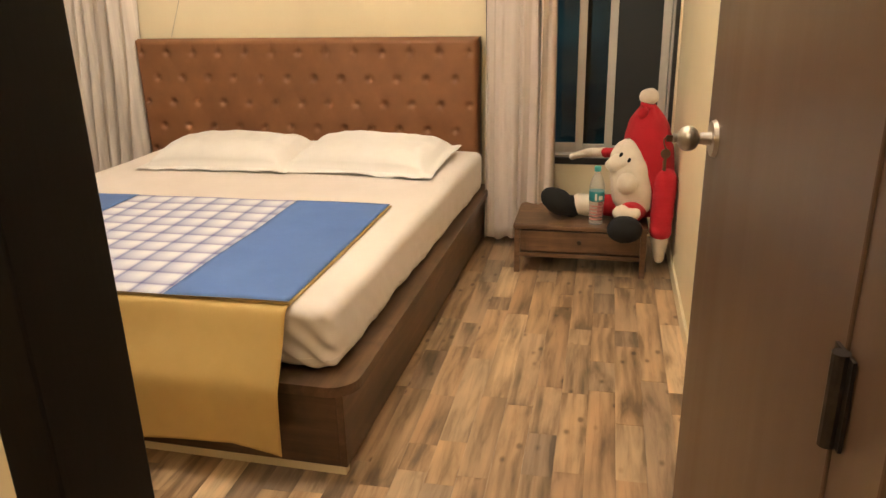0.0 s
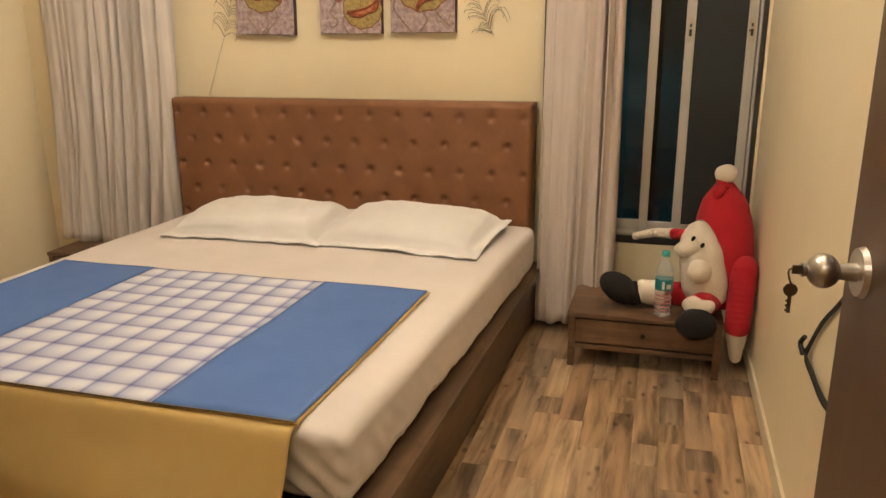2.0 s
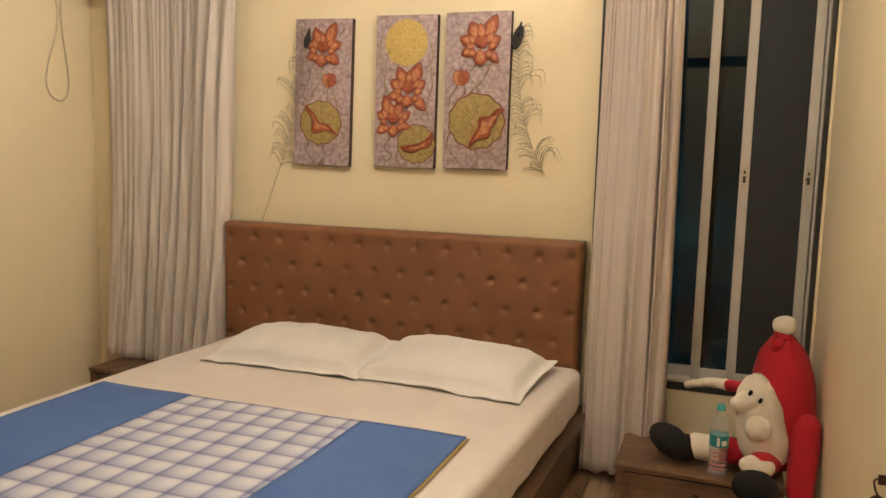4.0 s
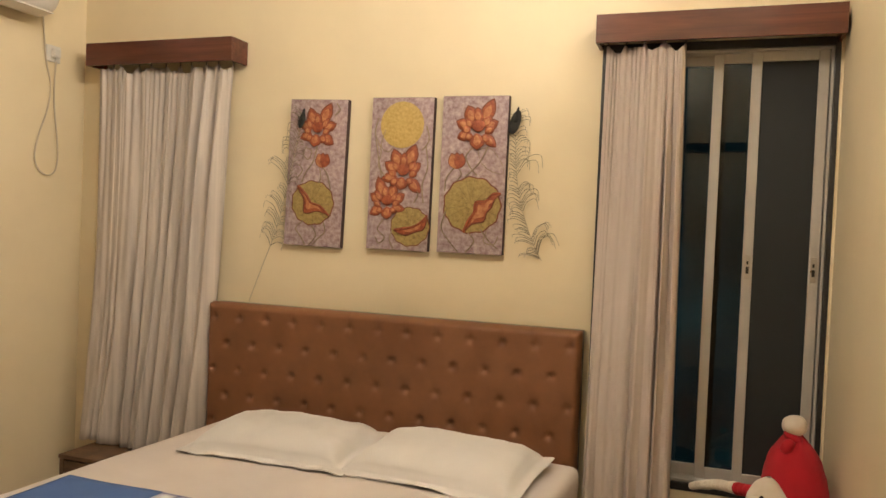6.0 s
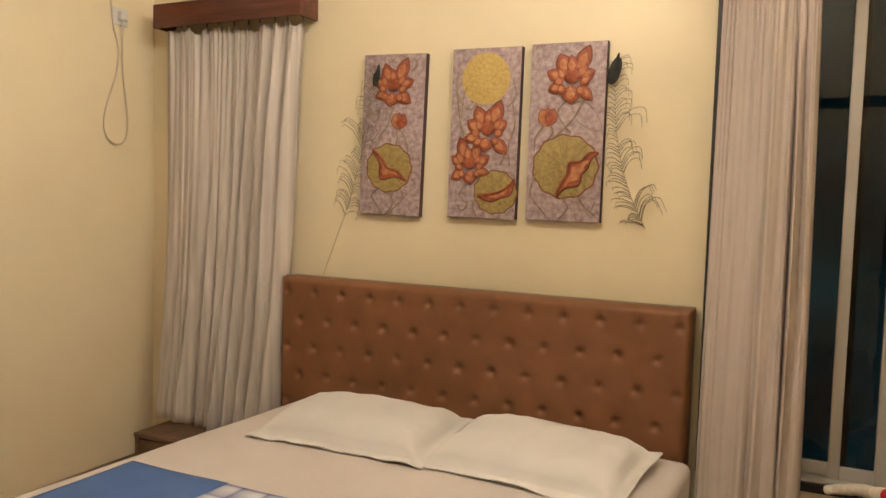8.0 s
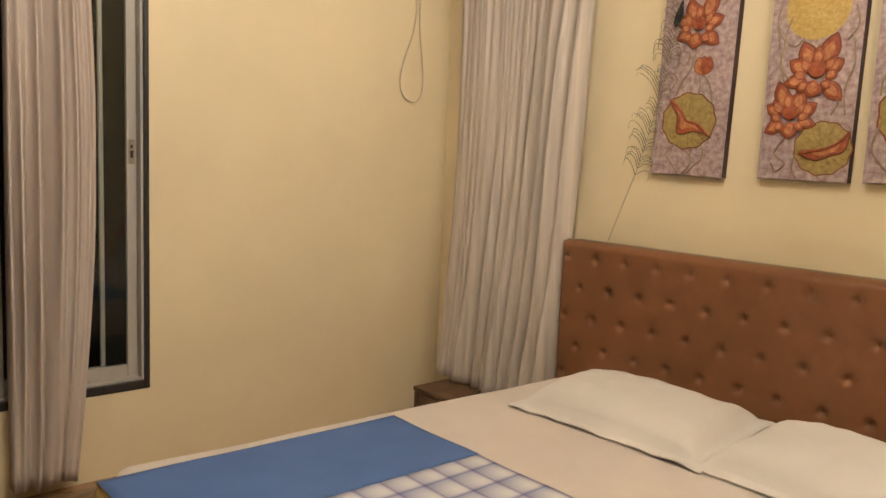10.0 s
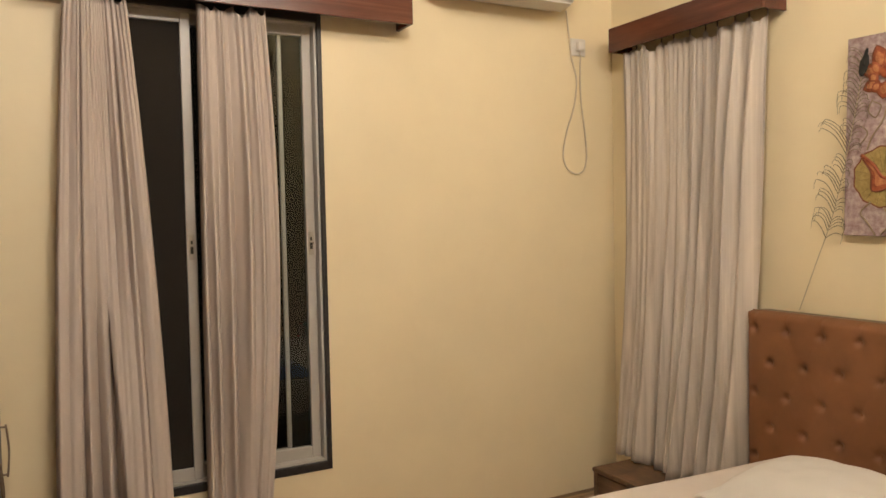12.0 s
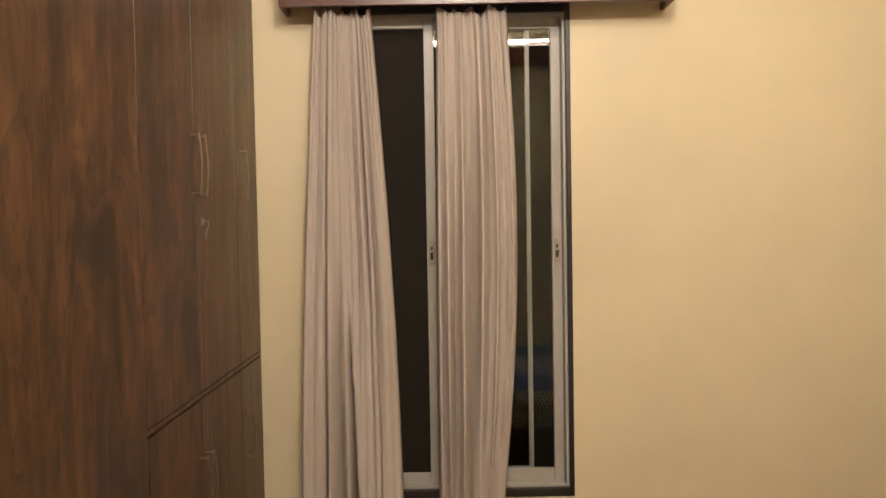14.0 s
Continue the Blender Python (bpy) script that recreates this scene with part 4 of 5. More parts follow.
M_CANVAS = surf("silver_mauve_textured_canvas", (0.27, 0.15, 0.165), (0.66, 0.545, 0.53), 0.5, (42, 42, 42), 1.0, 180, 0.0, 0.3)
M_EDGE = surf("dark_maroon_canvas_edge", (0.035, 0.013, 0.012), (0.055, 0.02, 0.018), 0.6)
M_GOLDPAINT = surf("gold_leaf_paint", (0.47, 0.31, 0.075), (0.66, 0.48, 0.17), 0.45, (70, 70, 70), 0.9, 300)
M_OLIVE = surf("olive_gold_paint", (0.26, 0.18, 0.05), (0.48, 0.36, 0.13), 0.5, (60, 60, 60), 0.7, 260)
M_ORANGE = surf("burnt_orange_paint", (0.20, 0.036, 0.016), (0.44, 0.12, 0.045), 0.5, (48, 48, 48), 0.5, 260)
M_PEACH = surf("peach_orange_paint", (0.36, 0.10, 0.035), (0.62, 0.29, 0.13), 0.5, (55, 55, 55), 0.5, 260)
M_RUST = surf("dark_rust_outline_paint", (0.16, 0.045, 0.02), (0.24, 0.07, 0.03), 0.6, (30, 30, 30))
M_RIB = surf("dull_olive_rib_paint", (0.17, 0.115, 0.04), (0.30, 0.21, 0.08), 0.6, (30, 30, 30))
M_STEM = surf("bronze_stem_paint", (0.22, 0.155, 0.095), (0.40, 0.31, 0.21), 0.5, (30, 30, 30))


def lotus(cx, cz, size, seed, lean=1):
    """An open lotus: a centre and overlapping petals, each with a dark outline; returns centre and petals."""
    r = random.Random(seed)
    lay = 0.0
    petals = []
    plan = [(0.10, 0.02, 72, 0.62, 0.34), (-0.10, 0.02, 112, 0.50, 0.34), (-0.16, -0.08, 150, 0.42, 0.30), (0.16, -0.06, 28, 0.40, 0.30), (-0.16, -0.20, 196, 0.40, 0.26), (0.14, -0.22, -38, 0.46, 0.28),
            (0.02, 0.02, 88, 0.38, 0.28), (-0.16, -0.08, 118, 0.30, 0.24), (0.16, -0.06, 62, 0.34, 0.24), (-0.20, -0.20, 140, 0.24, 0.22), (0.18, -0.20, 40, 0.26, 0.22),
            (0.0, -0.18, 92, 0.30, 0.27), (-0.12, -0.24, 210, 0.24, 0.22), (0.10, -0.26, -30, 0.24, 0.22), (0.0, -0.22, 262, 0.34, 0.36), (-0.02, -0.20, 270, 0.24, 0.26)]
    size *= 0.95
    for dx, dz, a, ln, w in plan:
        a += r.uniform(-9, 9)
        ln *= size * r.uniform(0.9, 1.1)
        w *= size * r.uniform(0.9, 1.12)
        ox, oz = cx + dx * size * lean, cz + dz * size
        a = a if lean > 0 else 180 - a
        bm = bmesh.new()
        outline_fan(bm, petal(ox, oz, a, ln * 1.07, w * 1.2, 0.25), -lay - 0.0004, 0.0008, 0)
        outline_fan(bm, petal(ox, oz, a, ln, w, 0.25), -lay - 0.0010, 0.0045, 1, 2)
        petals.append(("petal", bm, FL))
        lay += 0.0005
    core = bmesh.new()
    ball(core, (cx + 0.02 * size, -lay - 0.001, cz - 0.02 * size), 0.17 * size, (1, 0.12, 0.9), n=8, mat_index=1)
    return core, petals


def lily_pad(cx, cz, r, seed, fold):
    rr = random.Random(seed)
    bm = bmesh.new()
    n = 44
    rim = [(cx + (r + 0.03 * r * math.cos(11 * math.tau * i / n)) * math.cos(math.tau * i / n), cz + (r * 0.94 + 0.03 * r * math.cos(11 * math.tau * i / n)) * math.sin(math.tau * i / n)) for i in range(n)]
    outline_fan(bm, [(cx + (p - cx) * 1.05, cz + (q - cz) * 1.05) for p, q in rim], -0.0006, 0.0005, 1)
    outline_fan(bm, rim, -0.0012, 0.005, 0)
    ribs = []
    for i in range(17):
        a = math.tau * i / 17 + rr.uniform(-0.1, 0.1)
        p = [(cx + r * k * math.cos(a), -0.0074 + 0.0044 * k * k, cz + r * 0.94 * k * math.sin(a)) for k in (0.15, 0.5, 0.95)]
        ribs.append(("rib", tube(bmesh.new(), p, 0.0008, 4, 3), M_RIB))
    line = spline([(cx + u * r, 0, cz + w * r) for u, w in fold], 6)
    lobe = bmesh.new()
    n = len(line)
    wave = [0.050 * r / 0.12 * math.sin(math.pi * (k + 0.5) / n) * (1 + 0.35 * math.sin(9 * k / n + seed)) for k in range(n)]
    side = Vector((fold[-1][1] - fold[0][1], 0, fold[0][0] - fold[-1][0])).normalized()
    outline_fan(lobe, [(p.x, p.z) for p in line] + [((p + side * w).x, (p + side * w).z) for p, w in reversed(list(zip(line, wave)))], -0.0064, 0.003, 0, 1)
    ribs.append(("lobe", lobe, [M_ORANGE, M_PEACH]))
    ribs.append(("fold", tube(bmesh.new(), [p + Vector((0, -0.007, 0)) for p in line[::3]] + [line[-1] + Vector((0, -0.007, 0))], (0.0075, 0.005), 6, 3), M_ORANGE))
    ribs.append(("fold", tube(bmesh.new(), [p + side * w + Vector((0, -0.0066, 0)) for p, w in zip(line, wave)][::3], (0.004, 0.003), 6, 3), M_RUST))
    return bm, ribs


def vine(pts, r=0.0034):
    return tube(bmesh.new(), [(x, -0.002, z) for x, z in pts], r, 6)


PW, PH = 0.333, 0.762


def painting(place, tilt, label, art):
    t = thing("painting", place, label, "painting", "lotus paintings above the bed")
    t.matrix_basis = pose(*place, 0, tilt, 0)
    part("canvas", boxes((0.002, PW - 0.002, 0.0, 0.004, 0.002, PH - 0.002)), M_CANVAS, t, "mottled silver and mauve canvas")
    part("stretcher", boxes((0, PW, 0.004, 0.036, 0, PH), bevel=0.002), M_EDGE, t, "dark maroon canvas sides")
    for name, bm, mats, lab in art:
        subs = []
        if isinstance(bm, tuple):
            bm, subs = bm
        piece = part(name, bm, mats, t, lab)
        for sub, sub_bm, sub_mats in subs:
            part(sub, sub_bm, sub_mats, piece)
    return t


FL = [M_RUST, M_ORANGE, M_PEACH]
PD = [M_OLIVE, M_RUST, M_ORANGE]
LOT, PAD, BUD, STM = "orange-red painted lotus flower", "olive-gold painted lily pad with orange fold", "small orange lotus bud", "thin bronze painted stem"


def bud(cx, cz, size, seed):
    bm = bmesh.new()
    for k, (a, w) in enumerate(((70, 0.8), (110, 0.8), (90, 0.7))):
        outline_fan(bm, petal(cx, cz - size * 0.5, a, size * 1.05, size * w * 1.15), -0.0004 - k * 0.0005, 0.0008, 0)
        outline_fan(bm, petal(cx, cz - size * 0.5, a, size, size * w), -0.0009 - k * 0.0005, 0.004, 1 + (k % 2))
    return bm


painting((-1.602, 3.452, 1.413), 1.4, "tall lotus painting on a silver-mauve canvas with one bud", [
    ("lotus", lotus(0.165, 0.620, 0.195, 1), FL, LOT), ("bud", bud(0.205, 0.445, 0.075, 2), FL, BUD),
    ("lily_pad", lily_pad(0.160, 0.225, 0.118, 3, [(-0.75, 0.72), (-0.3, 0.35), (-0.05, 0.0), (0.4, -0.12), (0.85, -0.5)]), PD, PAD),
    ("stem", vine([(0.17, 0.52), (0.15, 0.44), (0.11, 0.38), (0.09, 0.33)]), M_STEM, STM), ("stem", vine([(0.21, 0.41), (0.24, 0.37), (0.26, 0.30)]), M_STEM, STM),
    ("stem", vine([(0.11, 0.13), (0.07, 0.09), (0.10, 0.05), (0.13, 0.005)]), M_STEM, STM), ("stem", vine([(0.16, 0.11), (0.19, 0.06), (0.15, 0.005)]), M_STEM, STM),
    ("stem", vine([(0.23, 0.13), (0.24, 0.08), (0.20, 0.04), (0.17, 0.005)]), M_STEM, STM), ("stem", vine([(0.26, 0.68), (0.29, 0.71), (0.27, 0.74)]), M_STEM, STM),
    ("stem", vine([(0.19, 0.41), (0.20, 0.36), (0.19, 0.33)]), M_STEM, STM), ("stem", vine([(0.11, 0.52), (0.09, 0.48), (0.12, 0.45), (0.14, 0.49), (0.11, 0.51)], 0.0025), M_STEM, STM), ("stem", vine([(0.07, 0.42), (0.09, 0.39), (0.06, 0.35)], 0.0025), M_STEM, STM)])
moon = bmesh.new()
outline_fan(moon, [(0.168 + 0.116 * math.cos(a), 0.625 + 0.116 * math.sin(a)) for a in (math.tau * i / 40 for i in range(40))], -0.001, 0.004)
painting((-1.124, 3.452, 1.413), 0.7, "tall lotus painting with a gold moon disc", [
    ("moon", moon, M_GOLDPAINT, "round gold-leaf moon"), ("lotus", lotus(0.185, 0.405, 0.20, 11), FL, LOT), ("lotus", lotus(0.105, 0.250, 0.18, 12, -1), FL, LOT),
    ("lily_pad", lily_pad(0.235, 0.120, 0.100, 13, [(-0.8, -0.2), (-0.3, -0.1), (0.2, 0.0), (0.6, 0.25), (0.9, 0.6)]), PD, PAD),
    ("stem", vine([(0.30, 0.52), (0.315, 0.42), (0.29, 0.33), (0.30, 0.24)]), M_STEM, STM), ("stem", vine([(0.03, 0.55), (0.05, 0.45), (0.07, 0.36)]), M_STEM, STM),
    ("stem", vine([(0.09, 0.15), (0.06, 0.10), (0.10, 0.06), (0.07, 0.03), (0.05, 0.06)]), M_STEM, STM), ("stem", vine([(0.14, 0.10), (0.13, 0.05), (0.15, 0.005)]), M_STEM, STM),
    ("stem", vine([(0.04, 0.66), (0.025, 0.58), (0.06, 0.50), (0.05, 0.42), (0.09, 0.37)]), M_STEM, STM), ("stem", vine([(0.30, 0.62), (0.315, 0.55), (0.28, 0.50)]), M_STEM, STM), ("stem", vine([(0.08, 0.60), (0.06, 0.52), (0.10, 0.49), (0.13, 0.52)], 0.0025), M_STEM, STM), ("stem", vine([(0.22, 0.33), (0.27, 0.29), (0.25, 0.24)]), M_STEM, STM)])
painting((-0.743, 3.452, 1.413), 0.4, "tall lotus painting with one large folded lily pad", [
    ("lotus", lotus(0.185, 0.62, 0.205, 21), FL, LOT), ("bud", bud(0.085, 0.445, 0.078, 22), FL, BUD),
    ("lily_pad", lily_pad(0.172, 0.235, 0.140, 23, [(-0.25, -0.95), (-0.1, -0.55), (0.1, -0.25), (0.15, 0.1), (0.5, 0.15), (0.75, 0.4), (1.02, 0.42)]), PD, PAD),
    ("stem", vine([(0.17, 0.52), (0.13, 0.47), (0.16, 0.41), (0.19, 0.38)]), M_STEM, STM), ("stem", vine([(0.07, 0.41), (0.035, 0.36), (0.03, 0.30)]), M_STEM, STM),
    ("stem", vine([(0.04, 0.20), (0.02, 0.12), (0.06, 0.06), (0.11, 0.005)]), M_STEM, STM), ("stem", vine([(0.16, 0.10), (0.19, 0.06), (0.15, 0.005)]), M_STEM, STM),
    ("stem", vine([(0.22, 0.12), (0.27, 0.06), (0.31, 0.03)]), M_STEM, STM), ("stem", vine([(0.24, 0.52), (0.20, 0.44), (0.13, 0.37)]), M_STEM, STM), ("stem", vine([(0.10, 0.41), (0.11, 0.38), (0.09, 0.35)]), M_STEM, STM), ("stem", vine([(0.25, 0.11), (0.24, 0.06), (0.29, 0.05), (0.31, 0.09)], 0.0025), M_STEM, STM), ("leaf_outline", vine([(0.19, 0.50), (0.25, 0.51), (0.31, 0.44), (0.32, 0.39), (0.26, 0.40), (0.21, 0.44), (0.19, 0.50)], 0.0015), M_STEM, STM)])

# ---- peacock feathers ----
M_FEATHER = surf("dry_olive_feather", (0.12, 0.095, 0.052), (0.21, 0.165, 0.092), 0.6, (40, 40, 40))
M_QUILL = surf("pale_feather_quill", (0.46, 0.38, 0.25), (0.54, 0.45, 0.31), 0.5, (40, 40, 40))
M_EYE = surf("blue_black_feather_eye", (0.010, 0.010, 0.010), (0.035, 0.032, 0.026), 0.8, (60, 60, 60))


def feather(pts, bare, seed, sides, label, weak=0, big=1.0):
    r = random.Random(seed)
    line = spline(pts, 14)
    t = thing("peacock_feather", tuple(pts[0]), label, "feather", "peacock feathers beside the paintings")
    o = Vector(pts[0])
    part("quill", tube(bmesh.new(), [p - o for p in line[::4]] + [line[-1] - o], (0.0020, 0.0012), 6, 3), M_QUILL, t)
    barbs = bmesh.new()
    n = len(line)
    gust = {}
    for i in range(int(n * bare), n - 1):
        f = (i - n * bare) / (n * (1 - bare))
        d = (line[i + 1] - line[i]).normalized()
        for side in sides:
            tuft = (i // 5, side)
            if tuft not in gust:
                gust[tuft] = (r.uniform(0.45, 1.35), r.uniform(0.2, 1.3), r.random())
            reach, curl, bald = gust[tuft]
            if f < 0.65 and bald < 0.22 or (f < 0.65 and i % 5 == 4):
                continue
            s = Vector((-d.z, 0, d.x)) * side
            ln = (0.135 - 0.05 * f) * reach * r.uniform(0.8, 1.12) if f < 0.75 else 0.075 * r.uniform(0.7, 1.15)
            ln *= 0.5 if side == weak else 1.0
            bend = curl + r.uniform(-0.2, 0.2)
            p = line[i] - o + d * r.uniform(0, 0.006)
            a = p + s * ln * 0.42 + d * ln * 0.45
            b = p + s * ln * 0.86 + d * ln * (0.66 - 0.2 * bend)
            c = p + s * ln * (1.0 - 0.12 * bend) + d * ln * (0.62 - 0.62 * bend)
            lift = Vector((0, -0.006 * r.random(), 0))
            tube(barbs, [p, a + lift, b + lift, c], (0.0015, 0.0007), 4, 5)
    tagged(part("vane", barbs, M_FEATHER, t, "sparse curling olive barbs"), kind="stuff")
    e = bmesh.new()
    ball(e, line[-1] - o + Vector((0, -0.004, -0.03)), 0.030 * big, (0.62, 0.10, 1.4), (0, 16, 0), 10)
    tube(e, [line[-1] - o + Vector((0, -0.005, -0.03)), line[-1] - o + Vector((0.012, -0.006, 0.02 * big)), line[-1] - o + Vector((0.016, -0.006, 0.030 * big))], (0.010, 0.002), 6)
    part("eye", e, M_EYE, t, "blue-black feather eye")
    return t


feather([(-1.812, 3.470, 1.094), (-1.735, 3.462, 1.28), (-1.655, 3.452, 1.47), (-1.590, 3.440, 1.68), (-1.545, 3.438, 1.88), (-1.505, 3.436, 2.09)], 0.33, 4, (1, -1), "dry peacock feather leaning beside the first painting", -1)
feather([(-0.222, 3.470, 1.395), (-0.275, 3.464, 1.50), (-0.330, 3.460, 1.66), (-0.362, 3.458, 1.85), (-0.372, 3.456, 2.075)], 0.02, 9, (-1, 1), "dry peacock feather beside the last painting", 1, 1.4)

# ---- plush doll on the nightstand ----
M_RED = surf("red_plush", (0.40, 0.004, 0.013), (0.48, 0.007, 0.018), 0.9, (14, 14, 14), 0.6, 380, 0, 0.18, 0.04)
M_WHITEPLUSH = surf("cream_plush", (0.66, 0.57, 0.46), (0.76, 0.68, 0.57), 0.95, (12, 12, 12), 0.7, 330, 0, 0.1, 0.3)
M_BLACKPLUSH = surf("black_plush", (0.005, 0.0045, 0.0045), (0.009, 0.008, 0.0075), 0.95, (14, 14, 14), 0.5, 380)


def doll():
    bm = bmesh.new()
    prof = [(0.258, 0.09), (0.30, 0.125), (0.40, 0.135), (0.52, 0.130), (0.62, 0.118), (0.70, 0.095), (0.75, 0.066), (0.785, 0.036), (0.80, 0.012)]
    rings = []
    line = spline([(0, r, z) for z, r in prof], 5)
    for p in line:
        k = (p.z - 0.26) / 0.54
        cx, cy = 0.884 - 0.020 * k, 3.10 + 0.03 * k
        rings.append([bm.verts.new((cx + p.y * 0.98 * math.cos(a), cy + p.y * 1.05 * math.sin(a), p.z + 0.012 * noise.noise(Vector((math.cos(a) * 2, math.sin(a) * 2, p.z * 9))))) for a in (math.tau * i / 32 for i in range(32))])
    for a, b in zip(rings, rings[1:]):
        for i in range(32):
            f = bm.faces.new((a[i], a[(i + 1) % 32], b[(i + 1) % 32], b[i]))
            f.smooth = True
    bm.faces.new(rings[0][::-1])
    bm.faces.new(rings[-1])
    ball(bm, (0.862, 3.118, 0.828), 0.046, (1, 1, 0.9), mat_index=1)
    ball(bm, (0.858, 3.105, 0.785), 0.030, (1.3, 1.1, 0.7), (0, 25, 0), 10)
    ball(bm, (0.835, 3.06, 0.76), 0.020, (1.2, 1, 1.6), (0, 30, 0), 10)
    stations = [(0.772, 3.030, 0.642, 0.012), (0.768, 3.014, 0.615, 0.050), (0.772, 3.000, 0.565, 0.076), (0.785, 2.992, 0.500, 0.088), (0.795, 2.985, 0.430, 0.094), (0.806, 2.980, 0.360, 0.093), (0.816, 2.985, 0.305, 0.074), (0.820, 2.995, 0.280, 0.025)]
    mids = spline([q[:3] for q in stations], 5)
    wide = spline([(q[3], 0, 0) for q in stations], 5)
    loops = [[bm.verts.new((m.x + w.x * math.cos(a) + 0.006 * noise.noise(Vector((math.cos(a) * 3, math.sin(a) * 3, m.z * 22))), m.y + 0.85 * w.x * math.sin(a), m.z)) for a in (math.tau * i / 32 for i in range(32))] for m, w in zip(mids, wide)]
    for a, b in zip(loops, loops[1:]):
        for i in range(32):
            f = bm.faces.new((a[i], a[(i + 1) % 32], b[(i + 1) % 32], b[i]))
            f.smooth, f.material_index = True, 1
    for k in range(5):
        ball(bm, Vector((0.745, 2.965, 0.545)).lerp(Vector((0.708, 2.952, 0.530)), k / 4), 0.050 - 0.003 * k, (1, 0.9, 0.8), (0, 20, 0), 10, 1)
    ball(bm, (0.778, 2.915, 0.452), 0.049, (1, 0.9, 1.05), n=14, mat_index=1)
    for ex, ey, ez in ((0.742, 2.930, 0.588), (0.780, 2.922, 0.563)):
        ball(bm, (ex, ey, ez), 0.010, (0.8, 0.5, 1.3), (0, 20, 0), 8, 2)
    limb = spline([(0.735, 3.10, 0.555), (0.66, 3.16, 0.545), (0.58, 3.23, 0.525), (0.505, 3.285, 0.490)], 5)
    for i, p in enumerate(limb):
        k = i / (len(limb) - 1)
        ball(bm, p, 0.032 - 0.012 * k, (1, 1, 0.85), n=8, mat_index=0 if k < 0.3 else 1)
    for p, q, r0, r1, m in (((0.80, 3.02, 0.315), (0.61, 3.00, 0.315), 0.062, 0.046, 0), ((0.615, 3.0, 0.316), (0.555, 2.99, 0.322), 0.054, 0.052, 1),
                            ((0.84, 3.0, 0.315), (0.79, 2.87, 0.315), 0.055, 0.055, 0), ((0.957, 3.0, 0.45), (0.945, 2.92, 0.225), 0.058, 0.052, 0),
                            ((0.945, 2.925, 0.225), (0.945, 2.92, 0.17), 0.046, 0.040, 1), ((0.945, 2.92, 0.17), (0.948, 2.92, 0.085), 0.040, 0.024, 1)):
        p, q = Vector(p), Vector(q)
        for k in range(11):
            ball(bm, p.lerp(q, k / 10), r0 + (r1 - r0) * k / 10, n=9, mat_index=m)
    ball(bm, (0.780, 2.850, 0.325), 0.066, (1, 0.7, 0.55), (25, 0, 0), 12, 1)
    ball(bm, (0.455, 2.965, 0.338), 0.092, (1.02, 0.68, 0.66), (0, 32, 8), 14, 2)
    ball(bm, (0.520, 2.985, 0.312), 0.056, (0.9, 0.9, 1), (0, 0, 0), 12, 2)
    ball(bm, (0.775, 2.800, 0.262), 0.082, (1.0, 0.62, 0.80), (0, 0, 0), 14, 2)
    for v in bm.verts:
        v.co += 0.003 * noise.noise_vector(v.co * 30)
        v.co.x = min(v.co.x, 1.012)
    return bm


ob = part("plush_doll", doll(), [M_RED, M_WHITEPLUSH, M_BLACKPLUSH])
tagged(ob, "large red and cream stuffed plush doll slumped on the nightstand", "plush doll")

# ---- water bottle ----
M_PET = glass_mat("clear_bottle_plastic", (1.0, 1.0, 1.0), 0.12)
M_PET.node_tree.nodes["Principled BSDF"].inputs["IOR"].default_value = 1.12
M_PET.node_tree.nodes["Principled BSDF"].inputs["Transmission Weight"].default_value = 0.82
M_TEAL = surf("teal_printed_label", (0.02, 0.21, 0.23), (0.03, 0.27, 0.29), 0.4, (40, 40, 40), 0.02)
M_TEALCAP = surf("turquoise_cap_plastic", (0.06, 0.42, 0.40), (0.08, 0.48, 0.46), 0.4, (40, 40, 40), 0.02)
M_PRINT = surf("white_label_print", (0.72, 0.70, 0.66), (0.78, 0.76, 0.72), 0.5)
M_PINK = surf("pale_red_label_print", (0.55, 0.20, 0.19), (0.62, 0.27, 0.25), 0.5)
bottle = thing("water_bottle", (0.640, 2.905, 0.2502), "clear plastic water bottle with a teal label and cap", "bottle")


def lathe(prof, n=32):
    bm = bmesh.new()
    rings = [[bm.verts.new((r * math.cos(a), r * math.sin(a), z)) for a in (math.tau * i / n for i in range(n))] for z, r in prof]
    for a, b in zip(rings, rings[1:]):
        for i in range(n):
            bm.faces.new((a[i], a[(i + 1) % n], b[(i + 1) % n], b[i])).smooth = True
    bm.faces.new(rings[0][::-1])
    bm.faces.new(rings[-1])
    return bm


ribs = [(0.012 + 0.0085 * i, 0.0355 if i % 2 else 0.0335) for i in range(12)]
body = part("body", lathe([(0.0, 0.026), (0.004, 0.033)] + ribs + [(0.118, 0.036), (0.175, 0.036), (0.20, 0.034), (0.225, 0.026), (0.245, 0.016), (0.258, 0.0135), (0.268, 0.0135)]), M_PET, bottle)
body.visible_shadow = False
part("cap", lathe([(0.262, 0.0150), (0.264, 0.0162), (0.282, 0.0160), (0.285, 0.0140)]), M_TEALCAP, bottle, "turquoise screw cap")
lab = part("label", lathe([(0.120, 0.0362), (0.121, 0.0366), (0.166, 0.0366), (0.167, 0.0362)]), M_TEAL, bottle, "teal printed label")


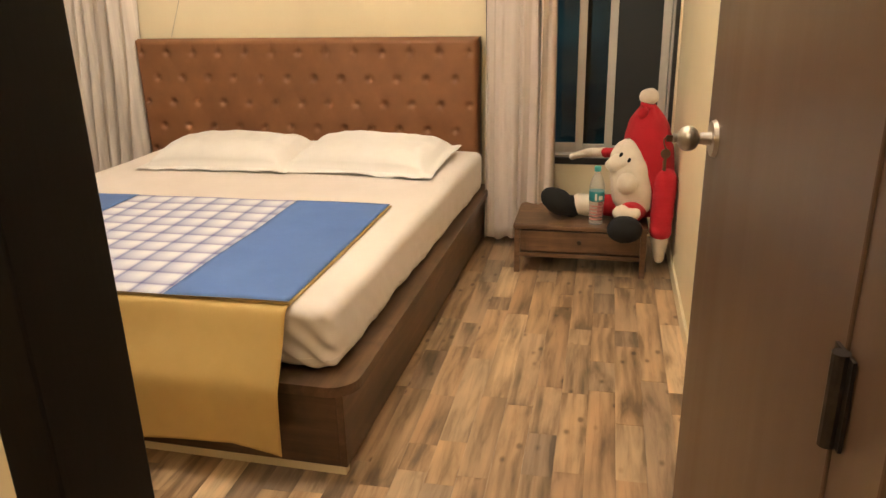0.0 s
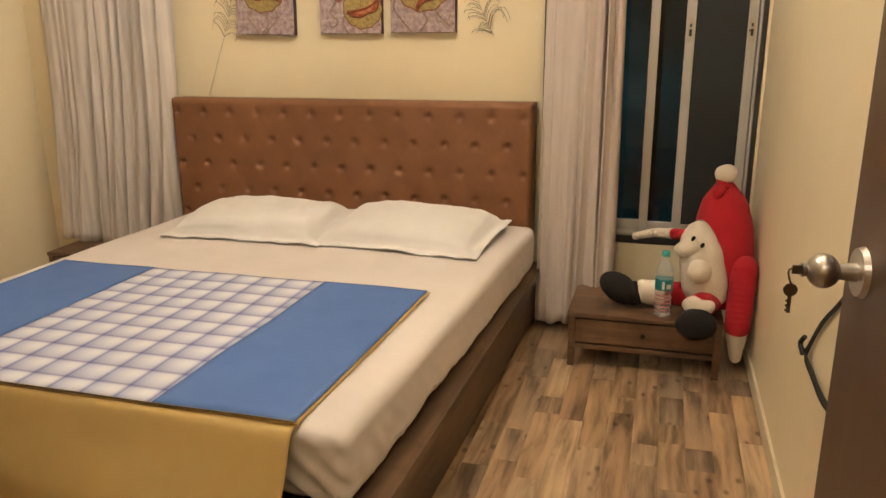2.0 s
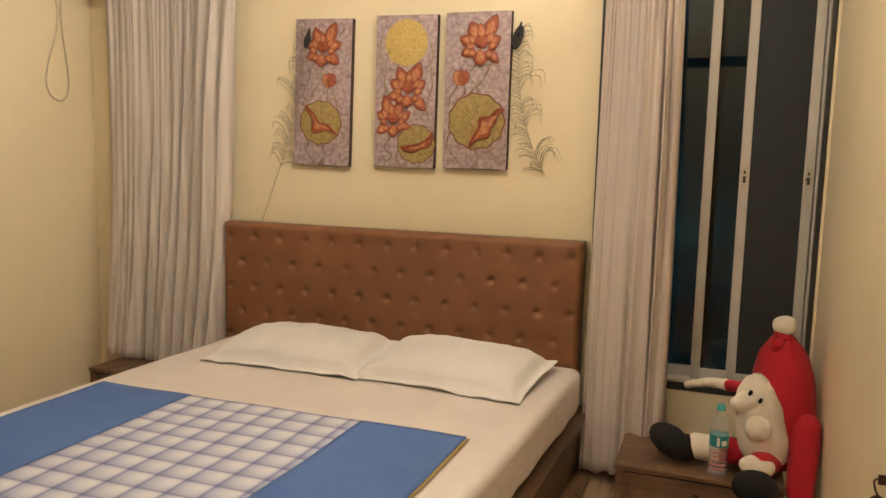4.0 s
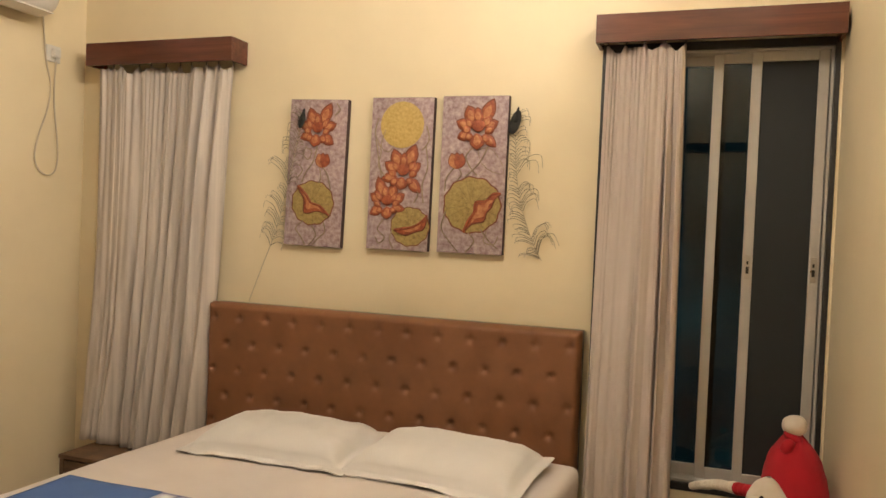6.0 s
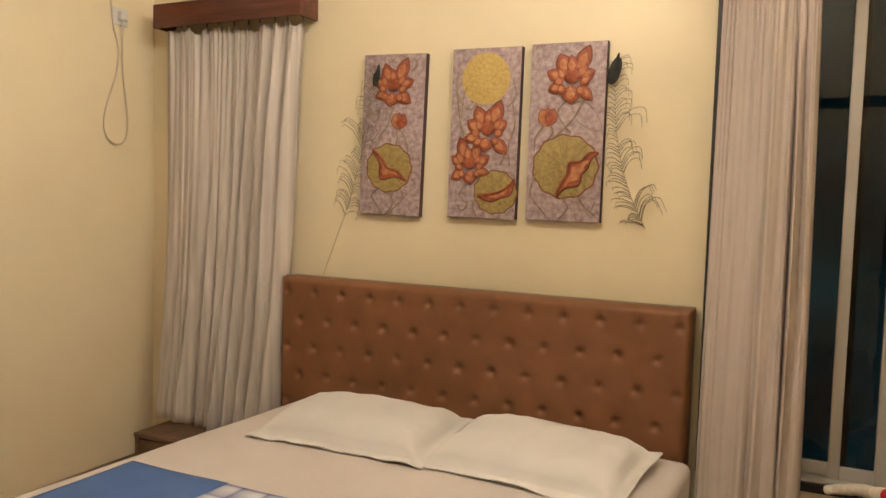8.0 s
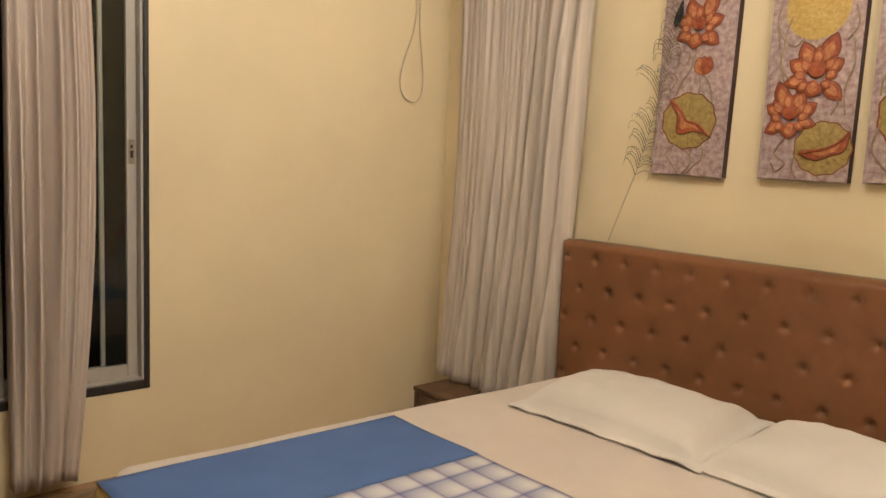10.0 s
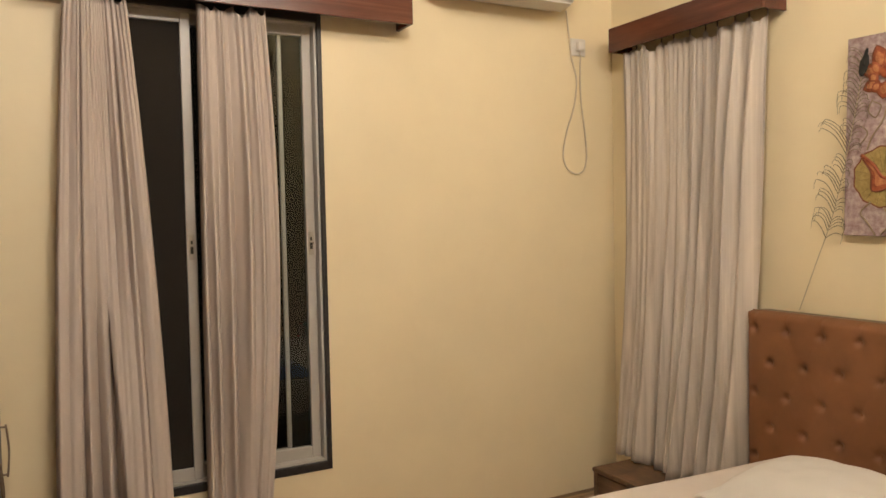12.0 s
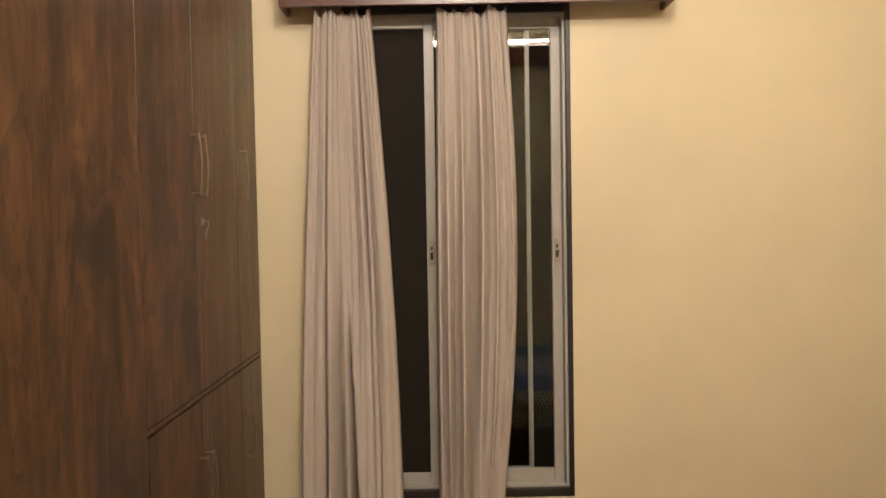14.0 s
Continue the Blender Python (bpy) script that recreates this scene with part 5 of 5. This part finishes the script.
def label_bar(a0, a1, z0, z1, r=0.0370):
    bm = bmesh.new()
    n = 8
    lo = [bm.verts.new((r * math.cos(a), r * math.sin(a), z0)) for a in (radians(a0 + (a1 - a0) * i / n) for i in range(n + 1))]
    hi = [bm.verts.new((r * math.cos(a), r * math.sin(a), z1)) for a in (radians(a0 + (a1 - a0) * i / n) for i in range(n + 1))]
    for i in range(n):
        bm.faces.new((lo[i], lo[i + 1], hi[i + 1], hi[i])).smooth = True
    return bm


part("print_bar", label_bar(258, 274, 0.126, 0.160), M_PRINT, lab)
part("print_bar", label_bar(286, 318, 0.128, 0.148), M_PRINT, lab)
for k in range(5):
    part("band", label_bar(215, 320, 0.030 + 0.016 * k, 0.037 + 0.016 * k, 0.0364), M_PINK, bottle, "pale red printed line")

# ---- socket, plug, cord and air conditioner on the window wall ----
sock = thing("socket", (XL, 3.25, 2.37), "white wall socket with a plug in it", "socket")
part("plate", boxes((0.0, 0.012, -0.048, 0.048, 0.0, 0.092), bevel=0.004), M_WHITEPL, sock)
pb = boxes((0.012, 0.045, -0.022, 0.022, 0.022, 0.075), bevel=0.008)
cyl(pb, (0.032, 0, 0.022), (0.030, 0, 0.0), 0.007, 0.005, 10)
part("plug", pb, M_WHITEPL, sock, "white three-pin plug")
part("switch", boxes((0.012, 0.017, 0.028, 0.044, 0.05, 0.08), bevel=0.002), M_WHITEPL, sock)
cord = bmesh.new()
tube(cord, [(XL + 0.03, 3.25, 2.375), (XL + 0.02, 3.252, 2.28), (XL + 0.012, 3.262, 2.13), (XL + 0.010, 3.285, 1.98), (XL + 0.010, 3.297, 1.85), (XL + 0.012, 3.278, 1.765), (XL + 0.014, 3.225, 1.737), (XL + 0.012, 3.165, 1.765),
            (XL + 0.010, 3.140, 1.84), (XL + 0.010, 3.165, 1.96), (XL + 0.012, 3.215, 2.10), (XL + 0.010, 3.235, 2.24), (XL + 0.008, 3.205, 2.36), (XL + 0.008, 3.190, 2.47), (XL + 0.02, 3.165, 2.60)], 0.0042, 8)
tagged(part("power_cord", cord, M_CABLE), "beige power cord hanging in a long loop", "cord")

ac = thing("air_conditioner", (XL, 2.30, 2.57), "white wall-mounted air conditioner", "air conditioner")


def ac_shell(u, v):
    a = math.pi * (0.02 + 0.96 * v)
    k = 0.86 if u in (0, 1) else 1.0
    return (0.012 + 0.20 * k * math.sin(a) ** 0.45, 0.82 * u, 0.15 - 0.148 * k * math.cos(a))


part("back_plate", boxes((0.0, 0.03, 0.04, 0.78, 0.02, 0.28), bevel=0.003), M_WHITEPL, ac)
shell = sheet(24, 28, ac_shell)
bmesh.ops.holes_fill(shell, edges=[e for e in shell.edges if e.is_boundary])
part("shell", shell, M_WHITEPL, ac)
part("louver", boxes((0.10, 0.205, 0.06, 0.76, 0.004, 0.012), bevel=0.002), M_WHITEPL, ac, "closed white air louver")

# ---- loose cable on the wall behind the door ----
cab = bmesh.new()
for k in range(3):
    d = 0.010 * k
    tube(cab, [(XR - 0.006, 1.40, 0.97), (XR - 0.007, 1.56, 0.825 - d * 0.4), (XR - 0.008, 1.72, 0.71 - d * 0.6), (XR - 0.010, 1.83, 0.60 - d), (XR - 0.014, 1.845 - d, 0.575 - d), (XR - 0.012, 1.76 - d, 0.568 - d), (XR - 0.010, 1.58, 0.565 - d), (XR - 0.008, 1.38, 0.60)], 0.0030, 8)
tube(cab, [(XR - 0.018, 1.850, 0.615), (XR - 0.024, 1.865, 0.59), (XR - 0.018, 1.845, 0.565)], 0.007, 8)
tagged(part("cable", cab, M_BLACK), "loose black cable looped on the wall", "cable")

# ---- floor planks: strips along y, blocks of mixed length ----
rnd = random.Random(21)
STRIP, GAPF = 0.092, 0.0007
plank_cache = {}


def plank_mesh(length):
    if length not in plank_cache:
        bm = boxes((0, STRIP - GAPF, 0, length - GAPF, -0.004, 0.0))
        plank_cache[length] = mesh_of("plank", bm, M_PLANK)
    return plank_cache[length]


far_bm = bmesh.new()
x = XR - STRIP * 45 + 0.001
while x < XR - 0.01:
    near = x > -0.42
    y = -2.4 if x > -1.3 else YD
    first = rnd.choice((0.0, 0.12, 0.25))
    while y < YB:
        length = rnd.choice((0.14, 0.22, 0.3, 0.38, 0.46, 0.56, 0.7))
        length = round(min(length - first, YB - y), 4)
        first = 0.0
        if length < 0.03:
            y += 0.03
            continue
        if near and y > -0.55:
            o = new("plank", plank_mesh(length))
            o.parent = floor
            o.location = (x, y, rnd.uniform(-0.0005, 0.0002))
        else:
            box(far_bm, x, x + STRIP - GAPF, y, y + length - GAPF, -0.004, 0.0)
        y += length
    x += STRIP
tagged(part("planks", far_bm, M_PLANK_REST, floor), kind="stuff")
